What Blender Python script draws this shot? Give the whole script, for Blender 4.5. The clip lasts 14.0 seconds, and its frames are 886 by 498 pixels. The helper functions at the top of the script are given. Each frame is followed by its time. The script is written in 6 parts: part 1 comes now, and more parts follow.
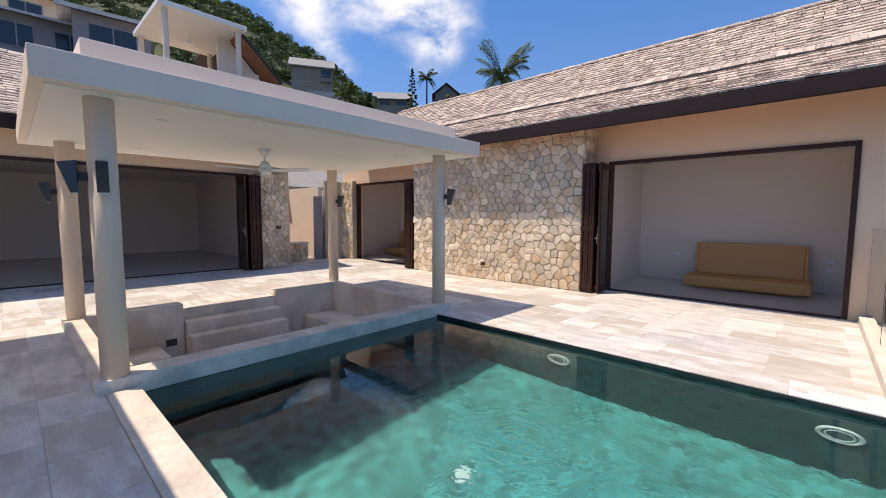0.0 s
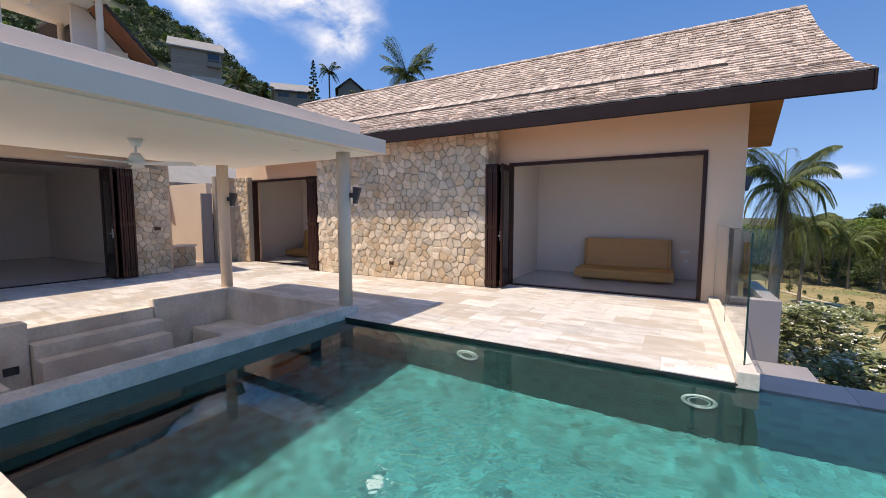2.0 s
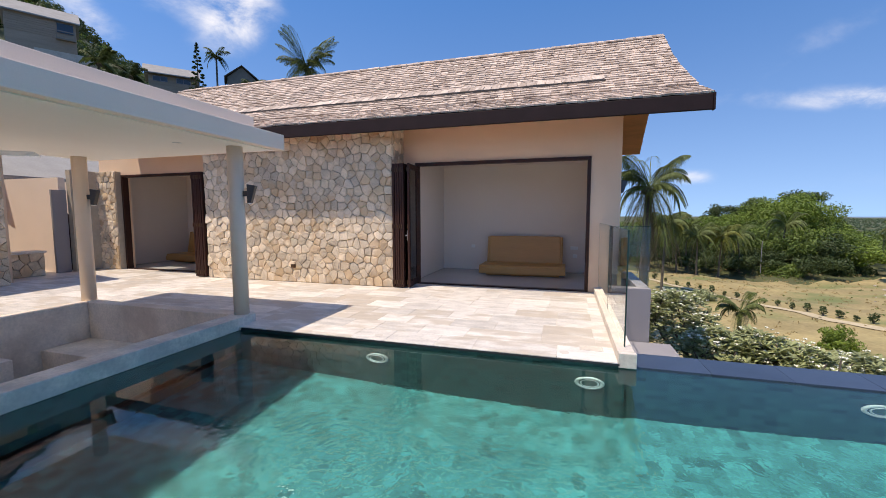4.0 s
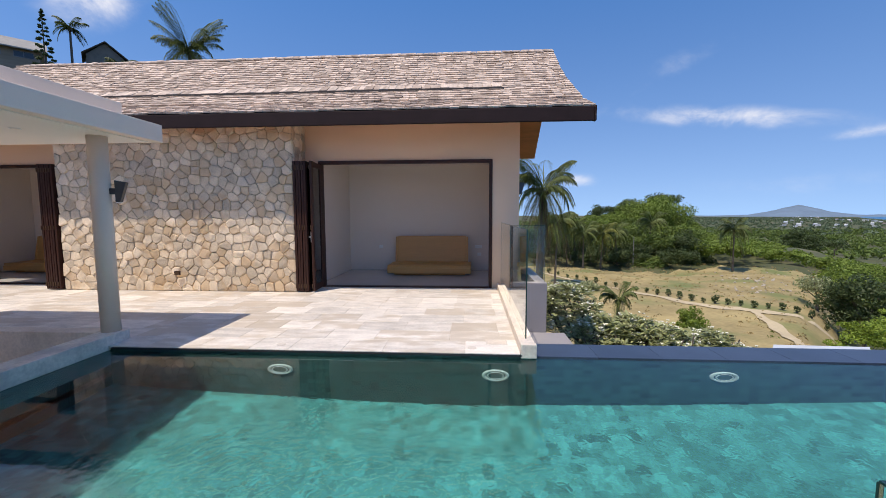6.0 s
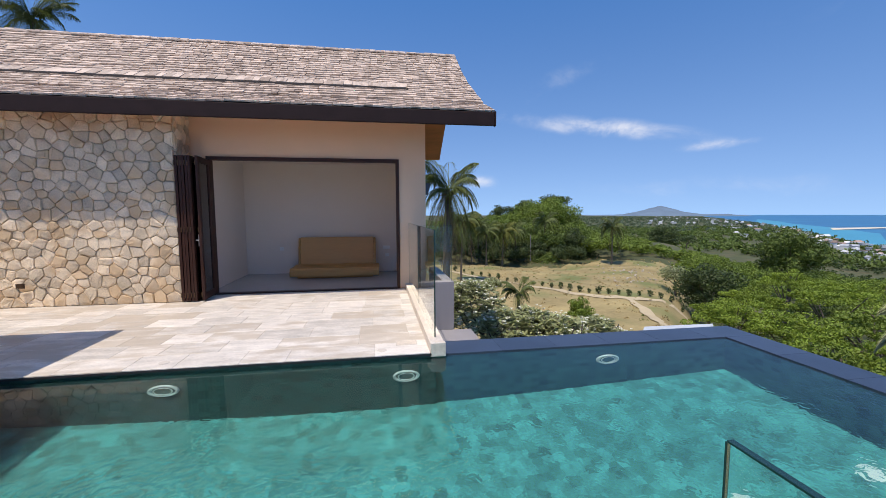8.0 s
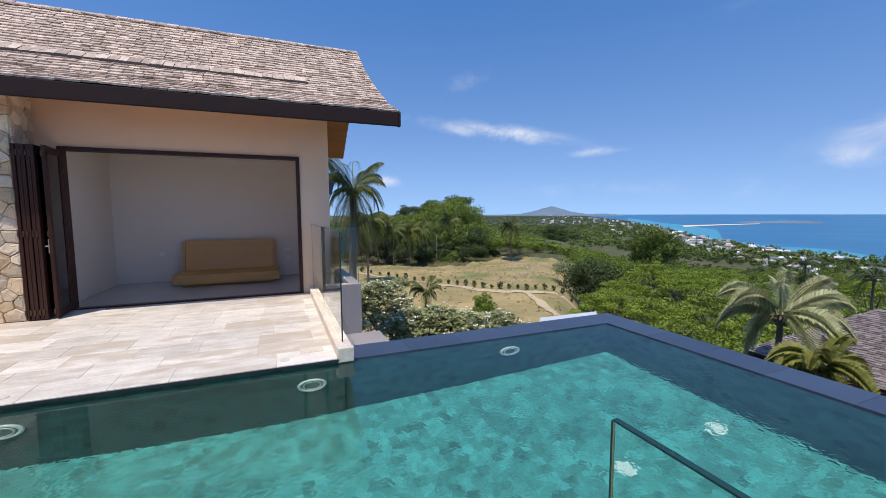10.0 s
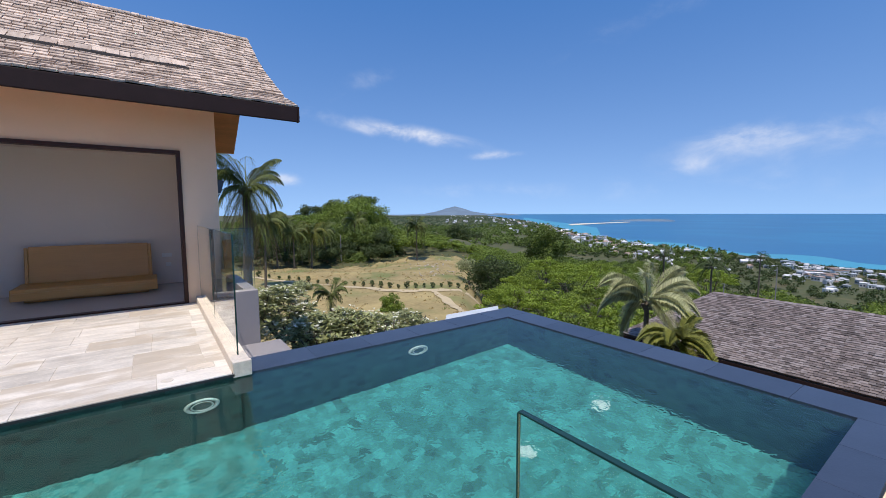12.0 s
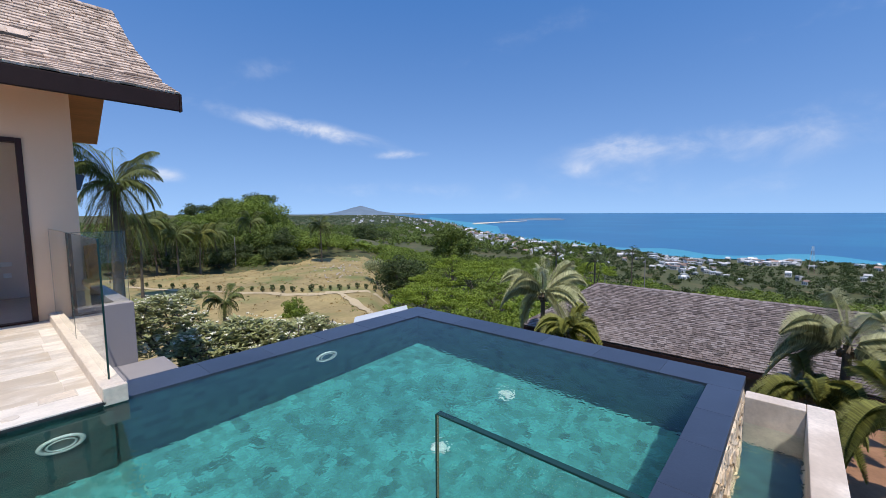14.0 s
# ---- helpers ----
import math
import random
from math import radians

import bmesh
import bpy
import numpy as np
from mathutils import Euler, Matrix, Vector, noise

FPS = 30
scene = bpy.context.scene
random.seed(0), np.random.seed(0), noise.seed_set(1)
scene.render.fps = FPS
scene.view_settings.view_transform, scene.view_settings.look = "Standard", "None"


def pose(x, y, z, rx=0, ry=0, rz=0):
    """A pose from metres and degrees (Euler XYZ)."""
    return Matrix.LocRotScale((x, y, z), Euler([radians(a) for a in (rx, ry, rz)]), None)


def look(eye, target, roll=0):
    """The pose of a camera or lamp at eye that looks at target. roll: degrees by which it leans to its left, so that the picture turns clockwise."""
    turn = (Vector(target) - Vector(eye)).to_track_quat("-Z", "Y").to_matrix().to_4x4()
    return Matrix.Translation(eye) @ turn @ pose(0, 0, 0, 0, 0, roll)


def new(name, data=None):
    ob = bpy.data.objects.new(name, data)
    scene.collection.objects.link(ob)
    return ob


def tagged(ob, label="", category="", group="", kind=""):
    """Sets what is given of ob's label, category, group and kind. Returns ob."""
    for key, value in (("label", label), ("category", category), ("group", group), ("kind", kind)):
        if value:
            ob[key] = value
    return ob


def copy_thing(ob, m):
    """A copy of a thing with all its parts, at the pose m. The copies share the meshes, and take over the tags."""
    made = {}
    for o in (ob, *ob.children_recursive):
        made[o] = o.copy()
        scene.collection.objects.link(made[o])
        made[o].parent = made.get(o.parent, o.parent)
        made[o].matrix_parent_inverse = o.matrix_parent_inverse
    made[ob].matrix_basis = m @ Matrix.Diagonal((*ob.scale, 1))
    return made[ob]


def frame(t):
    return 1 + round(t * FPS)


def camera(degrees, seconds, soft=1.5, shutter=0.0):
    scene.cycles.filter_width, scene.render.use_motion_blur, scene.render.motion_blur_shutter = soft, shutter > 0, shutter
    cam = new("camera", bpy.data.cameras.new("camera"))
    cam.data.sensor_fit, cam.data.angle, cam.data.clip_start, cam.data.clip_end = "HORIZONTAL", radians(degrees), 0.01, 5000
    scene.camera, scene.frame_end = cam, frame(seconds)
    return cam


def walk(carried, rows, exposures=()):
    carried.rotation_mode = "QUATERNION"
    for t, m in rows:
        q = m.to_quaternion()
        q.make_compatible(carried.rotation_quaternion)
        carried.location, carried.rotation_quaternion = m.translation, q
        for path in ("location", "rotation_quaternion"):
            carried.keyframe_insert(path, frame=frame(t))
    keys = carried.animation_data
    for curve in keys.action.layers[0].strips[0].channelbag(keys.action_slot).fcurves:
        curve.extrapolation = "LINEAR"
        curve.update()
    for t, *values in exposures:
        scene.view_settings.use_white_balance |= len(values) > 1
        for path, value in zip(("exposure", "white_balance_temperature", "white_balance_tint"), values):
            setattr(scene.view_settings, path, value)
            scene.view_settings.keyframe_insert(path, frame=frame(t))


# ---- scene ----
cam = camera(95.2, 14.0, 0.65)
# seconds, place, yaw, pitch, roll
ROWS = [
    (0.0, 0.057, -0.082, 1.453, 42.88, -4.62, -0.24),
    (0.5, 0.046, -0.066, 1.455, 39.69, -4.67, -0.18),
    (1.0, 0.037, -0.052, 1.457, 36.46, -4.72, -0.12),
    (1.5, 0.029, -0.038, 1.459, 33.21, -4.76, -0.07),
    (2.0, 0.022, -0.026, 1.461, 29.94, -4.80, -0.03),
    (2.5, 0.016, -0.016, 1.464, 26.67, -4.83, 0.01),
    (3.0, 0.010, -0.006, 1.466, 23.39, -4.86, 0.05),
    (3.5, 0.006, 0.002, 1.468, 20.11, -4.89, 0.08),
    (4.0, 0.002, 0.010, 1.470, 16.84, -4.92, 0.11),
    (4.5, -0.001, 0.016, 1.473, 13.57, -4.94, 0.14),
    (5.0, -0.004, 0.022, 1.475, 10.30, -4.96, 0.16),
    (5.5, -0.006, 0.027, 1.478, 7.04, -4.98, 0.17),
    (6.0, -0.008, 0.031, 1.480, 3.78, -5.00, 0.19),
    (6.5, -0.009, 0.035, 1.482, 0.52, -5.02, 0.20),
    (7.0, -0.010, 0.038, 1.485, -2.74, -5.03, 0.21),
    (7.5, -0.011, 0.041, 1.487, -6.01, -5.05, 0.22),
    (8.0, -0.011, 0.043, 1.490, -9.28, -5.06, 0.23),
    (8.5, -0.012, 0.046, 1.492, -12.55, -5.08, 0.23),
    (9.0, -0.012, 0.048, 1.495, -15.84, -5.10, 0.23),
    (9.5, -0.012, 0.050, 1.497, -19.14, -5.11, 0.24),
    (10.0, -0.012, 0.052, 1.500, -22.45, -5.13, 0.24),
    (10.5, -0.013, 0.055, 1.503, -25.77, -5.15, 0.24),
    (11.0, -0.013, 0.057, 1.505, -29.10, -5.17, 0.24),
    (11.5, -0.014, 0.060, 1.508, -32.43, -5.19, 0.24),
    (12.0, -0.015, 0.063, 1.511, -35.76, -5.21, 0.25),
    (12.5, -0.016, 0.067, 1.513, -39.08, -5.24, 0.25),
    (13.0, -0.018, 0.071, 1.516, -42.38, -5.27, 0.25),
    (13.5, -0.020, 0.076, 1.519, -45.64, -5.30, 0.26),
    (14.0, -0.023, 0.081, 1.522, -48.86, -5.33, 0.26),
]
walk(cam, [(t, pose(x, y, z, 90 + pitch, roll, yaw)) for t, x, y, z, yaw, pitch, roll in ROWS], [(0.0, 0.52, 7450, 15), (3.0, 0.52, 7400, 15), (7.0, 0.34, 7100, 14), (10.5, 0.32, 6900, 13), (14.0, 0.30, 6850, 13)])

# ---- world and sun ----
SUN_DIR = Vector((-0.6, -0.74, 2.5)).normalized()
world = bpy.data.worlds.new("world")
scene.world = world
world.use_nodes = True


def build_world():
    nt = world.node_tree
    nt.nodes.clear()
    N, L = nt.nodes.new, nt.links.new
    tc = N("ShaderNodeTexCoord")
    sep = N("ShaderNodeSeparateXYZ")
    L(tc.outputs["Generated"], sep.inputs[0])
    up = N("ShaderNodeMath")
    up.operation = "MAXIMUM"
    up.inputs[1].default_value = 0.0
    L(sep.outputs[2], up.inputs[0])
    lift = N("ShaderNodeMath")
    lift.operation = "MULTIPLY_ADD"
    lift.inputs[1].default_value, lift.inputs[2].default_value = 0.83, 0.17
    L(up.outputs[0], lift.inputs[0])
    com = N("ShaderNodeCombineXYZ")
    L(sep.outputs[0], com.inputs[0])
    L(sep.outputs[1], com.inputs[1])
    L(lift.outputs[0], com.inputs[2])
    sky = N("ShaderNodeTexSky")
    sky.sky_type = "NISHITA"
    sky.sun_disc = False
    sky.sun_elevation = math.asin(SUN_DIR.z)
    sky.sun_rotation = math.atan2(SUN_DIR.x, SUN_DIR.y)
    sky.altitude = 0
    sky.air_density, sky.dust_density, sky.ozone_density = 1.0, 0.35, 4.5
    L(com.outputs[0], sky.inputs[0])
    hue = N("ShaderNodeHueSaturation")
    # paler towards the horizon, deeper blue overhead
    for key, low, high in (("Saturation", 1.0, 1.16), ("Value", 0.94, 0.98)):
        grade = N("ShaderNodeMapRange")
        grade.inputs["From Min"].default_value, grade.inputs["From Max"].default_value = 0.02, 0.45
        grade.inputs["To Min"].default_value, grade.inputs["To Max"].default_value = low, high
        L(sep.outputs[2], grade.inputs["Value"])
        L(grade.outputs[0], hue.inputs[key])
    tint = N("ShaderNodeMix")
    tint.data_type, tint.blend_type = "RGBA", "MULTIPLY"
    tint.inputs["Factor"].default_value = 1.0
    tint.inputs["B"].default_value = (0.83, 0.91, 1.02, 1)
    L(sky.outputs[0], tint.inputs["A"])
    L(tint.outputs["Result"], hue.inputs["Color"])

    # clouds: soft ellipses by direction, broken up with noise
    def m(op, a, b=None, c=None):
        n = N("ShaderNodeMath")
        n.operation = op
        for i, v in enumerate((a, b, c)):
            if v is None:
                continue
            if isinstance(v, (int, float)):
                n.inputs[i].default_value = v
            else:
                L(v, n.inputs[i])
        return n.outputs[0]

    az = m("ARCTAN2", sep.outputs[0], sep.outputs[1])
    el = m("ARCSINE", sep.outputs[2])
    stretch = N("ShaderNodeCombineXYZ")
    L(m("MULTIPLY", az, 1.0), stretch.inputs[0])
    L(m("MULTIPLY", el, 1.7), stretch.inputs[1])
    noi = N("ShaderNodeTexNoise")
    noi.inputs["Scale"].default_value = 8.0
    noi.inputs["Detail"].default_value = 9.0
    noi.inputs["Roughness"].default_value = 0.6
    noi.inputs["Distortion"].default_value = 0.3
    L(stretch.outputs[0], noi.inputs["Vector"])
    total = None
    # azimuth, elevation, half width, half height (degrees), tilt, density
    for a0, e0, wa, we, tilt, dens in CLOUDS:
        da = m("SUBTRACT", az, radians(a0))
        de = m("SUBTRACT", m("SUBTRACT", el, radians(e0)), m("MULTIPLY", da, tilt))
        d2 = m("ADD", m("POWER", m("ABSOLUTE", m("DIVIDE", da, radians(wa))), 2.0), m("POWER", m("ABSOLUTE", m("DIVIDE", de, radians(we))), 2.0))
        g = m("MULTIPLY", m("EXPONENT", m("MULTIPLY", d2, -1.0)), dens)
        total = g if total is None else m("ADD", total, g)
    body = m("MULTIPLY", total, m("MULTIPLY_ADD", noi.outputs["Fac"], 2.6, -0.55))
    ramp = N("ShaderNodeMapRange")
    ramp.interpolation_type = "SMOOTHSTEP"
    ramp.inputs["From Min"].default_value, ramp.inputs["From Max"].default_value = 0.12, 0.95
    L(body, ramp.inputs["Value"])
    mix = N("ShaderNodeMix")
    mix.data_type = "RGBA"
    L(ramp.outputs[0], mix.inputs["Factor"])
    L(hue.outputs[0], mix.inputs["A"])
    mix.inputs["B"].default_value = (4.8, 5.1, 5.6, 1)
    bg = N("ShaderNodeBackground")
    bg.inputs["Strength"].default_value = SKY
    L(mix.outputs["Result"], bg.inputs["Color"])
    out = N("ShaderNodeOutputWorld")
    L(bg.outputs[0], out.inputs[0])


SKY = 0.15
CLOUDS = [
    (-51, 26.0, 10, 3.6, 0.1, 0.58), (-43, 22.3, 4.6, 3.2, 0.25, 0.85), (-57, 20, 4, 2.2, -0.6, 0.6), (-63, 27, 6, 4, 0, 0.72), (-47, 27, 6, 3, 0.3, 0.5),
    (30, 10.8, 10, 1.2, -0.15, 0.85), (43, 7.7, 4, 0.6, 0.05, 0.5), (71, 8.0, 8, 2.2, 0.12, 0.38), (88, 8.5, 16, 3.4, 0.05, 0.36),
    (67.5, 5.4, 2.4, 0.9, 0, 0.22), (14, 4.4, 2.4, 0.9, 0, 0.75), (22, 16, 14, 2.0, 0.35, 0.27), (40, 3.0, 30, 2.4, 0, 0.22), (85, 2.5, 30, 2.5, 0, 0.2), (95, 19, 16, 1.6, 0.1, 0.26), (60, 22, 20, 3, 0.2, 0.22),
]
build_world()
sun_data = bpy.data.lights.new("sun", "SUN")
sun_data.energy = 3.0
sun_data.angle = radians(0.53)
sun_data.color = (1.0, 0.95, 0.86)
sun = new("sun", sun_data)
sun.matrix_world = look((0, 0, 30), Vector((0, 0, 30)) - SUN_DIR)


# ---- materials ----
def mat(name, base, rough=0.7, var=0.15, scale=3.0, fine=60.0, bump=0.15, metal=0.0, island=0.0, obj=0.0, stain=None, stain_amt=0.0, spec=0.5, coord="Object", stretch=(1, 1, 1), dist=0.02):
    """A surface with broad stains and fine grain; island and obj: how far pieces differ from one another."""
    mt = bpy.data.materials.new(name)
    mt.use_nodes = True
    nt = mt.node_tree
    N, L = nt.nodes.new, nt.links.new
    p = nt.nodes["Principled BSDF"]
    p.inputs["Roughness"].default_value = rough
    p.inputs["Metallic"].default_value = metal
    p.inputs["Specular IOR Level"].default_value = spec
    tc = N("ShaderNodeTexCoord")
    mp = N("ShaderNodeMapping")
    mp.inputs["Scale"].default_value = stretch
    if coord == "World":
        geo = N("ShaderNodeNewGeometry")
        L(geo.outputs["Position"], mp.inputs[0])
    else:
        L(tc.outputs[coord], mp.inputs[0])
    a, b = N("ShaderNodeTexNoise"), N("ShaderNodeTexNoise")
    a.inputs["Scale"].default_value, b.inputs["Scale"].default_value = scale, fine
    a.inputs["Detail"].default_value, b.inputs["Detail"].default_value = 5, 3
    L(mp.outputs[0], a.inputs["Vector"])
    L(mp.outputs[0], b.inputs["Vector"])

    def m(op, x, y, z=None):
        n = N("ShaderNodeMath")
        n.operation = op
        for i, v in enumerate((x, y, z)):
            if v is None:
                continue
            if isinstance(v, (int, float)):
                n.inputs[i].default_value = v
            else:
                L(v, n.inputs[i])
        return n.outputs[0]

    val = m("MULTIPLY_ADD", m("SUBTRACT", a.outputs["Fac"], 0.5), 2.4 * var, 1.0)
    val = m("MULTIPLY_ADD", m("SUBTRACT", b.outputs["Fac"], 0.5), 1.4 * var, val)
    if island:
        g = N("ShaderNodeNewGeometry")
        val = m("MULTIPLY_ADD", m("SUBTRACT", g.outputs["Random Per Island"], 0.5), 2 * island, val)
    if obj:
        oi = N("ShaderNodeObjectInfo")
        val = m("MULTIPLY_ADD", m("SUBTRACT", oi.outputs["Random"], 0.5), 2 * obj, val)
    hsv = N("ShaderNodeHueSaturation")
    hsv.inputs["Color"].default_value = (*base, 1)
    L(val, hsv.inputs["Value"])
    col = hsv.outputs[0]
    if stain:
        r = N("ShaderNodeMapRange")
        r.interpolation_type = "SMOOTHSTEP"
        r.inputs["From Min"].default_value, r.inputs["From Max"].default_value = 0.48, 0.7
        c = N("ShaderNodeTexNoise")
        c.inputs["Scale"].default_value = scale * 0.6
        c.inputs["Detail"].default_value = 6
        L(mp.outputs[0], c.inputs["Vector"])
        src = c.outputs["Fac"]
        if obj or island:
            o2 = N("ShaderNodeObjectInfo") if obj else N("ShaderNodeNewGeometry")
            w = N("ShaderNodeTexWhiteNoise")
            w.noise_dimensions = "1D"
            L(o2.outputs["Random" if obj else "Random Per Island"], w.inputs["W"])
            src = m("MULTIPLY_ADD", m("SUBTRACT", w.outputs["Value"], 0.5), 0.45, src)
        L(src, r.inputs["Value"])
        mx = N("ShaderNodeMix")
        mx.data_type = "RGBA"
        L(m("MULTIPLY", r.outputs[0], stain_amt), mx.inputs["Factor"])
        L(col, mx.inputs["A"])
        mx.inputs["B"].default_value = (*stain, 1)
        col = mx.outputs["Result"]
    L(col, p.inputs["Base Color"])
    if bump:
        bp = N("ShaderNodeBump")
        bp.inputs["Strength"].default_value = bump
        bp.inputs["Distance"].default_value = dist
        L(m("ADD", m("MULTIPLY", a.outputs["Fac"], 0.6), m("MULTIPLY", b.outputs["Fac"], 0.4)), bp.inputs["Height"])
        L(bp.outputs[0], p.inputs["Normal"])
    return mt


def glass_mat(name, tint, rough=0.0, ior=1.45):
    mt = bpy.data.materials.new(name)
    mt.use_nodes = True
    p = mt.node_tree.nodes["Principled BSDF"]
    p.inputs["Base Color"].default_value = (*tint, 1)
    p.inputs["Transmission Weight"].default_value = 1.0
    p.inputs["Roughness"].default_value = rough
    p.inputs["IOR"].default_value = ior
    return mt


def water_mat():
    """Clear water: a slow swell, finer ripples over the open part, and rings round a jet."""
    mt = glass_mat("pool_water", (0.80, 0.97, 0.98), 0.0, 1.33)
    nt = mt.node_tree
    N, L = nt.nodes.new, nt.links.new
    geo = N("ShaderNodeNewGeometry")
    sep = N("ShaderNodeSeparateXYZ")
    L(geo.outputs["Position"], sep.inputs[0])

    def m(op, x, y=None, z=None):
        n = N("ShaderNodeMath")
        n.operation = op
        for i, v in enumerate((x, y, z)):
            if v is None:
                continue
            if isinstance(v, (int, float)):
                n.inputs[i].default_value = v
            else:
                L(v, n.inputs[i])
        return n.outputs[0]

    def tex(scale, detail, dist):
        t = N("ShaderNodeTexNoise")
        t.inputs["Scale"].default_value, t.inputs["Detail"].default_value, t.inputs["Distortion"].default_value = scale, detail, dist
        L(geo.outputs["Position"], t.inputs["Vector"])
        return t.outputs["Fac"]

    swell, fine, patch = tex(1.3, 1, 0.5), tex(17.0, 0.6, 0.9), tex(0.8, 2, 0.6)
    dx, dy = m("SUBTRACT", sep.outputs[0], -1.42), m("SUBTRACT", sep.outputs[1], 2.2)
    d = m("SQRT", m("ADD", m("MULTIPLY", dx, dx), m("MULTIPLY", dy, dy)))
    near = m("EXPONENT", m("MULTIPLY", m("MULTIPLY", d, d), -2.6))
    rings = m("MULTIPLY", m("SINE", m("MULTIPLY", m("ADD", d, m("MULTIPLY", fine, 0.10)), 70.0)), m("MULTIPLY", near, 0.035))
    side = N("ShaderNodeMapRange")
    side.inputs["From Min"].default_value, side.inputs["From Max"].default_value = -2.3, -1.2
    side.inputs["To Min"].default_value, side.inputs["To Max"].default_value = 0.0, 0.36
    L(sep.outputs[0], side.inputs["Value"])
    calm = N("ShaderNodeMapRange")
    calm.inputs["From Min"].default_value, calm.inputs["From Max"].default_value = 2.7, 3.4
    calm.inputs["To Min"].default_value, calm.inputs["To Max"].default_value = 1.0, 0.06
    L(sep.outputs[1], calm.inputs["Value"])
    amp = m("MULTIPLY", m("MULTIPLY", m("ADD", side.outputs[0], near), calm.outputs[0]), m("MULTIPLY_ADD", patch, 2.8, -0.6))
    h = m("ADD", m("ADD", m("MULTIPLY", swell, 0.03), m("MULTIPLY", m("MULTIPLY", fine, m("MAXIMUM", amp, 0.006)), 0.42)), rings)
    bp = N("ShaderNodeBump")
    bp.inputs["Strength"].default_value = 1.0
    bp.inputs["Distance"].default_value = 0.032
    L(h, bp.inputs["Height"])
    L(bp.outputs[0], nt.nodes["Principled BSDF"].inputs["Normal"])
    return mt


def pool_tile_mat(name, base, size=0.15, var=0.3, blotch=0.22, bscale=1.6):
    """Square stone tiles: each tile its own tone, thin dark joints, blotches; strong blotches stand in for caustics."""
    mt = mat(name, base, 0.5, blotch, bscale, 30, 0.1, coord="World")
    nt = mt.node_tree
    N, L = nt.nodes.new, nt.links.new
    p = nt.nodes["Principled BSDF"]
    old = p.inputs["Base Color"].links[0].from_socket
    geo = N("ShaderNodeNewGeometry")
    sc = N("ShaderNodeVectorMath")
    sc.operation = "MULTIPLY"
    sc.inputs[1].default_value = (1 / size, 1 / size, 1 / size)
    L(geo.outputs["Position"], sc.inputs[0])
    ad = N("ShaderNodeVectorMath")
    ad.operation = "ADD"
    ad.inputs[1].default_value = (0.013, 0.013, 0.013)
    L(sc.outputs[0], ad.inputs[0])
    fl = N("ShaderNodeVectorMath")
    fl.operation = "FLOOR"
    L(ad.outputs[0], fl.inputs[0])
    wn = N("ShaderNodeTexWhiteNoise")
    L(fl.outputs[0], wn.inputs["Vector"])
    r = N("ShaderNodeMapRange")
    r.inputs["To Min"].default_value, r.inputs["To Max"].default_value = 1 - var * 0.5, 1 + var * 0.5
    L(wn.outputs["Value"], r.inputs["Value"])
    dk = N("ShaderNodeMapRange")
    dk.inputs["From Min"].default_value, dk.inputs["From Max"].default_value = 0.92, 0.94
    dk.inputs["To Min"].default_value, dk.inputs["To Max"].default_value = 1.0, 0.42
    L(wn.outputs["Value"], dk.inputs["Value"])
    mu = N("ShaderNodeMath")
    mu.operation = "MULTIPLY"
    L(r.outputs[0], mu.inputs[0])
    L(dk.outputs[0], mu.inputs[1])
    h = N("ShaderNodeHueSaturation")
    L(old, h.inputs["Color"])
    L(mu.outputs[0], h.inputs["Value"])
    L(h.outputs[0], p.inputs["Base Color"])
    return mt


def leaf_mat(name, base, var=0.4, rough=0.55):
    mt = mat(name, base, rough, 0.55, 0.3, 6, 0.0, island=var, spec=0.3, coord="World")
    nt = mt.node_tree
    p = nt.nodes["Principled BSDF"]
    tr = nt.nodes.new("ShaderNodeBsdfTranslucent")
    nt.links.new(p.inputs["Base Color"].links[0].from_socket, tr.inputs[0])
    mx = nt.nodes.new("ShaderNodeMixShader")
    mx.inputs[0].default_value = 0.22
    nt.links.new(p.outputs[0], mx.inputs[1])
    nt.links.new(tr.outputs[0], mx.inputs[2])
    nt.links.new(mx.outputs[0], nt.nodes["Material Output"].inputs[0])
    return mt


M_WALL = mat("beige_render", (0.82, 0.60, 0.41), 0.85, 0.05, 1.2, 90, 0.08)
M_WHITE = mat("white_paint", (0.88, 0.83, 0.75), 0.75, 0.04, 1.0, 80, 0.05)
# white paint tinted beige to stand in for warm bounce off the terrace
M_ROOM = mat("room_paint", (0.78, 0.69, 0.61), 0.8, 0.04, 1.0, 80, 0.05)
M_CANOPY = mat("canopy_paint", (0.86, 0.715, 0.59), 0.75, 0.06, 1.3, 90, 0.06)
M_COLUMN = mat("column_render", (0.78, 0.63, 0.49), 0.8, 0.07, 1.6, 90, 0.08)
M_TRAV = mat("travertine", (0.69, 0.64, 0.58), 0.5, 0.34, 3.4, 26, 0.15, obj=0.15, stain=(0.50, 0.42, 0.33), stain_amt=0.7, coord="World", stretch=(1, 2.6, 1))
M_TRAV_I = mat("travertine_small", (0.69, 0.64, 0.58), 0.5, 0.34, 3.4, 26, 0.15, island=0.15, stain=(0.50, 0.42, 0.33), stain_amt=0.7, coord="World", stretch=(1, 2.6, 1))
M_TRAVC = mat("travertine_coping", (0.74, 0.65, 0.55), 0.5, 0.34, 2.4, 30, 0.15, stain=(0.48, 0.38, 0.29), stain_amt=0.6, coord="World")
M_GROUT = mat("grout", (0.64, 0.58, 0.51), 0.9, 0.1, 4, 80, 0.05)
# bluish base stands in for sky reflected in the honed stone
M_DARKSTONE = mat("dark_coping", (0.040, 0.055, 0.088), 0.35, 0.2, 3, 60, 0.08, obj=0.15)
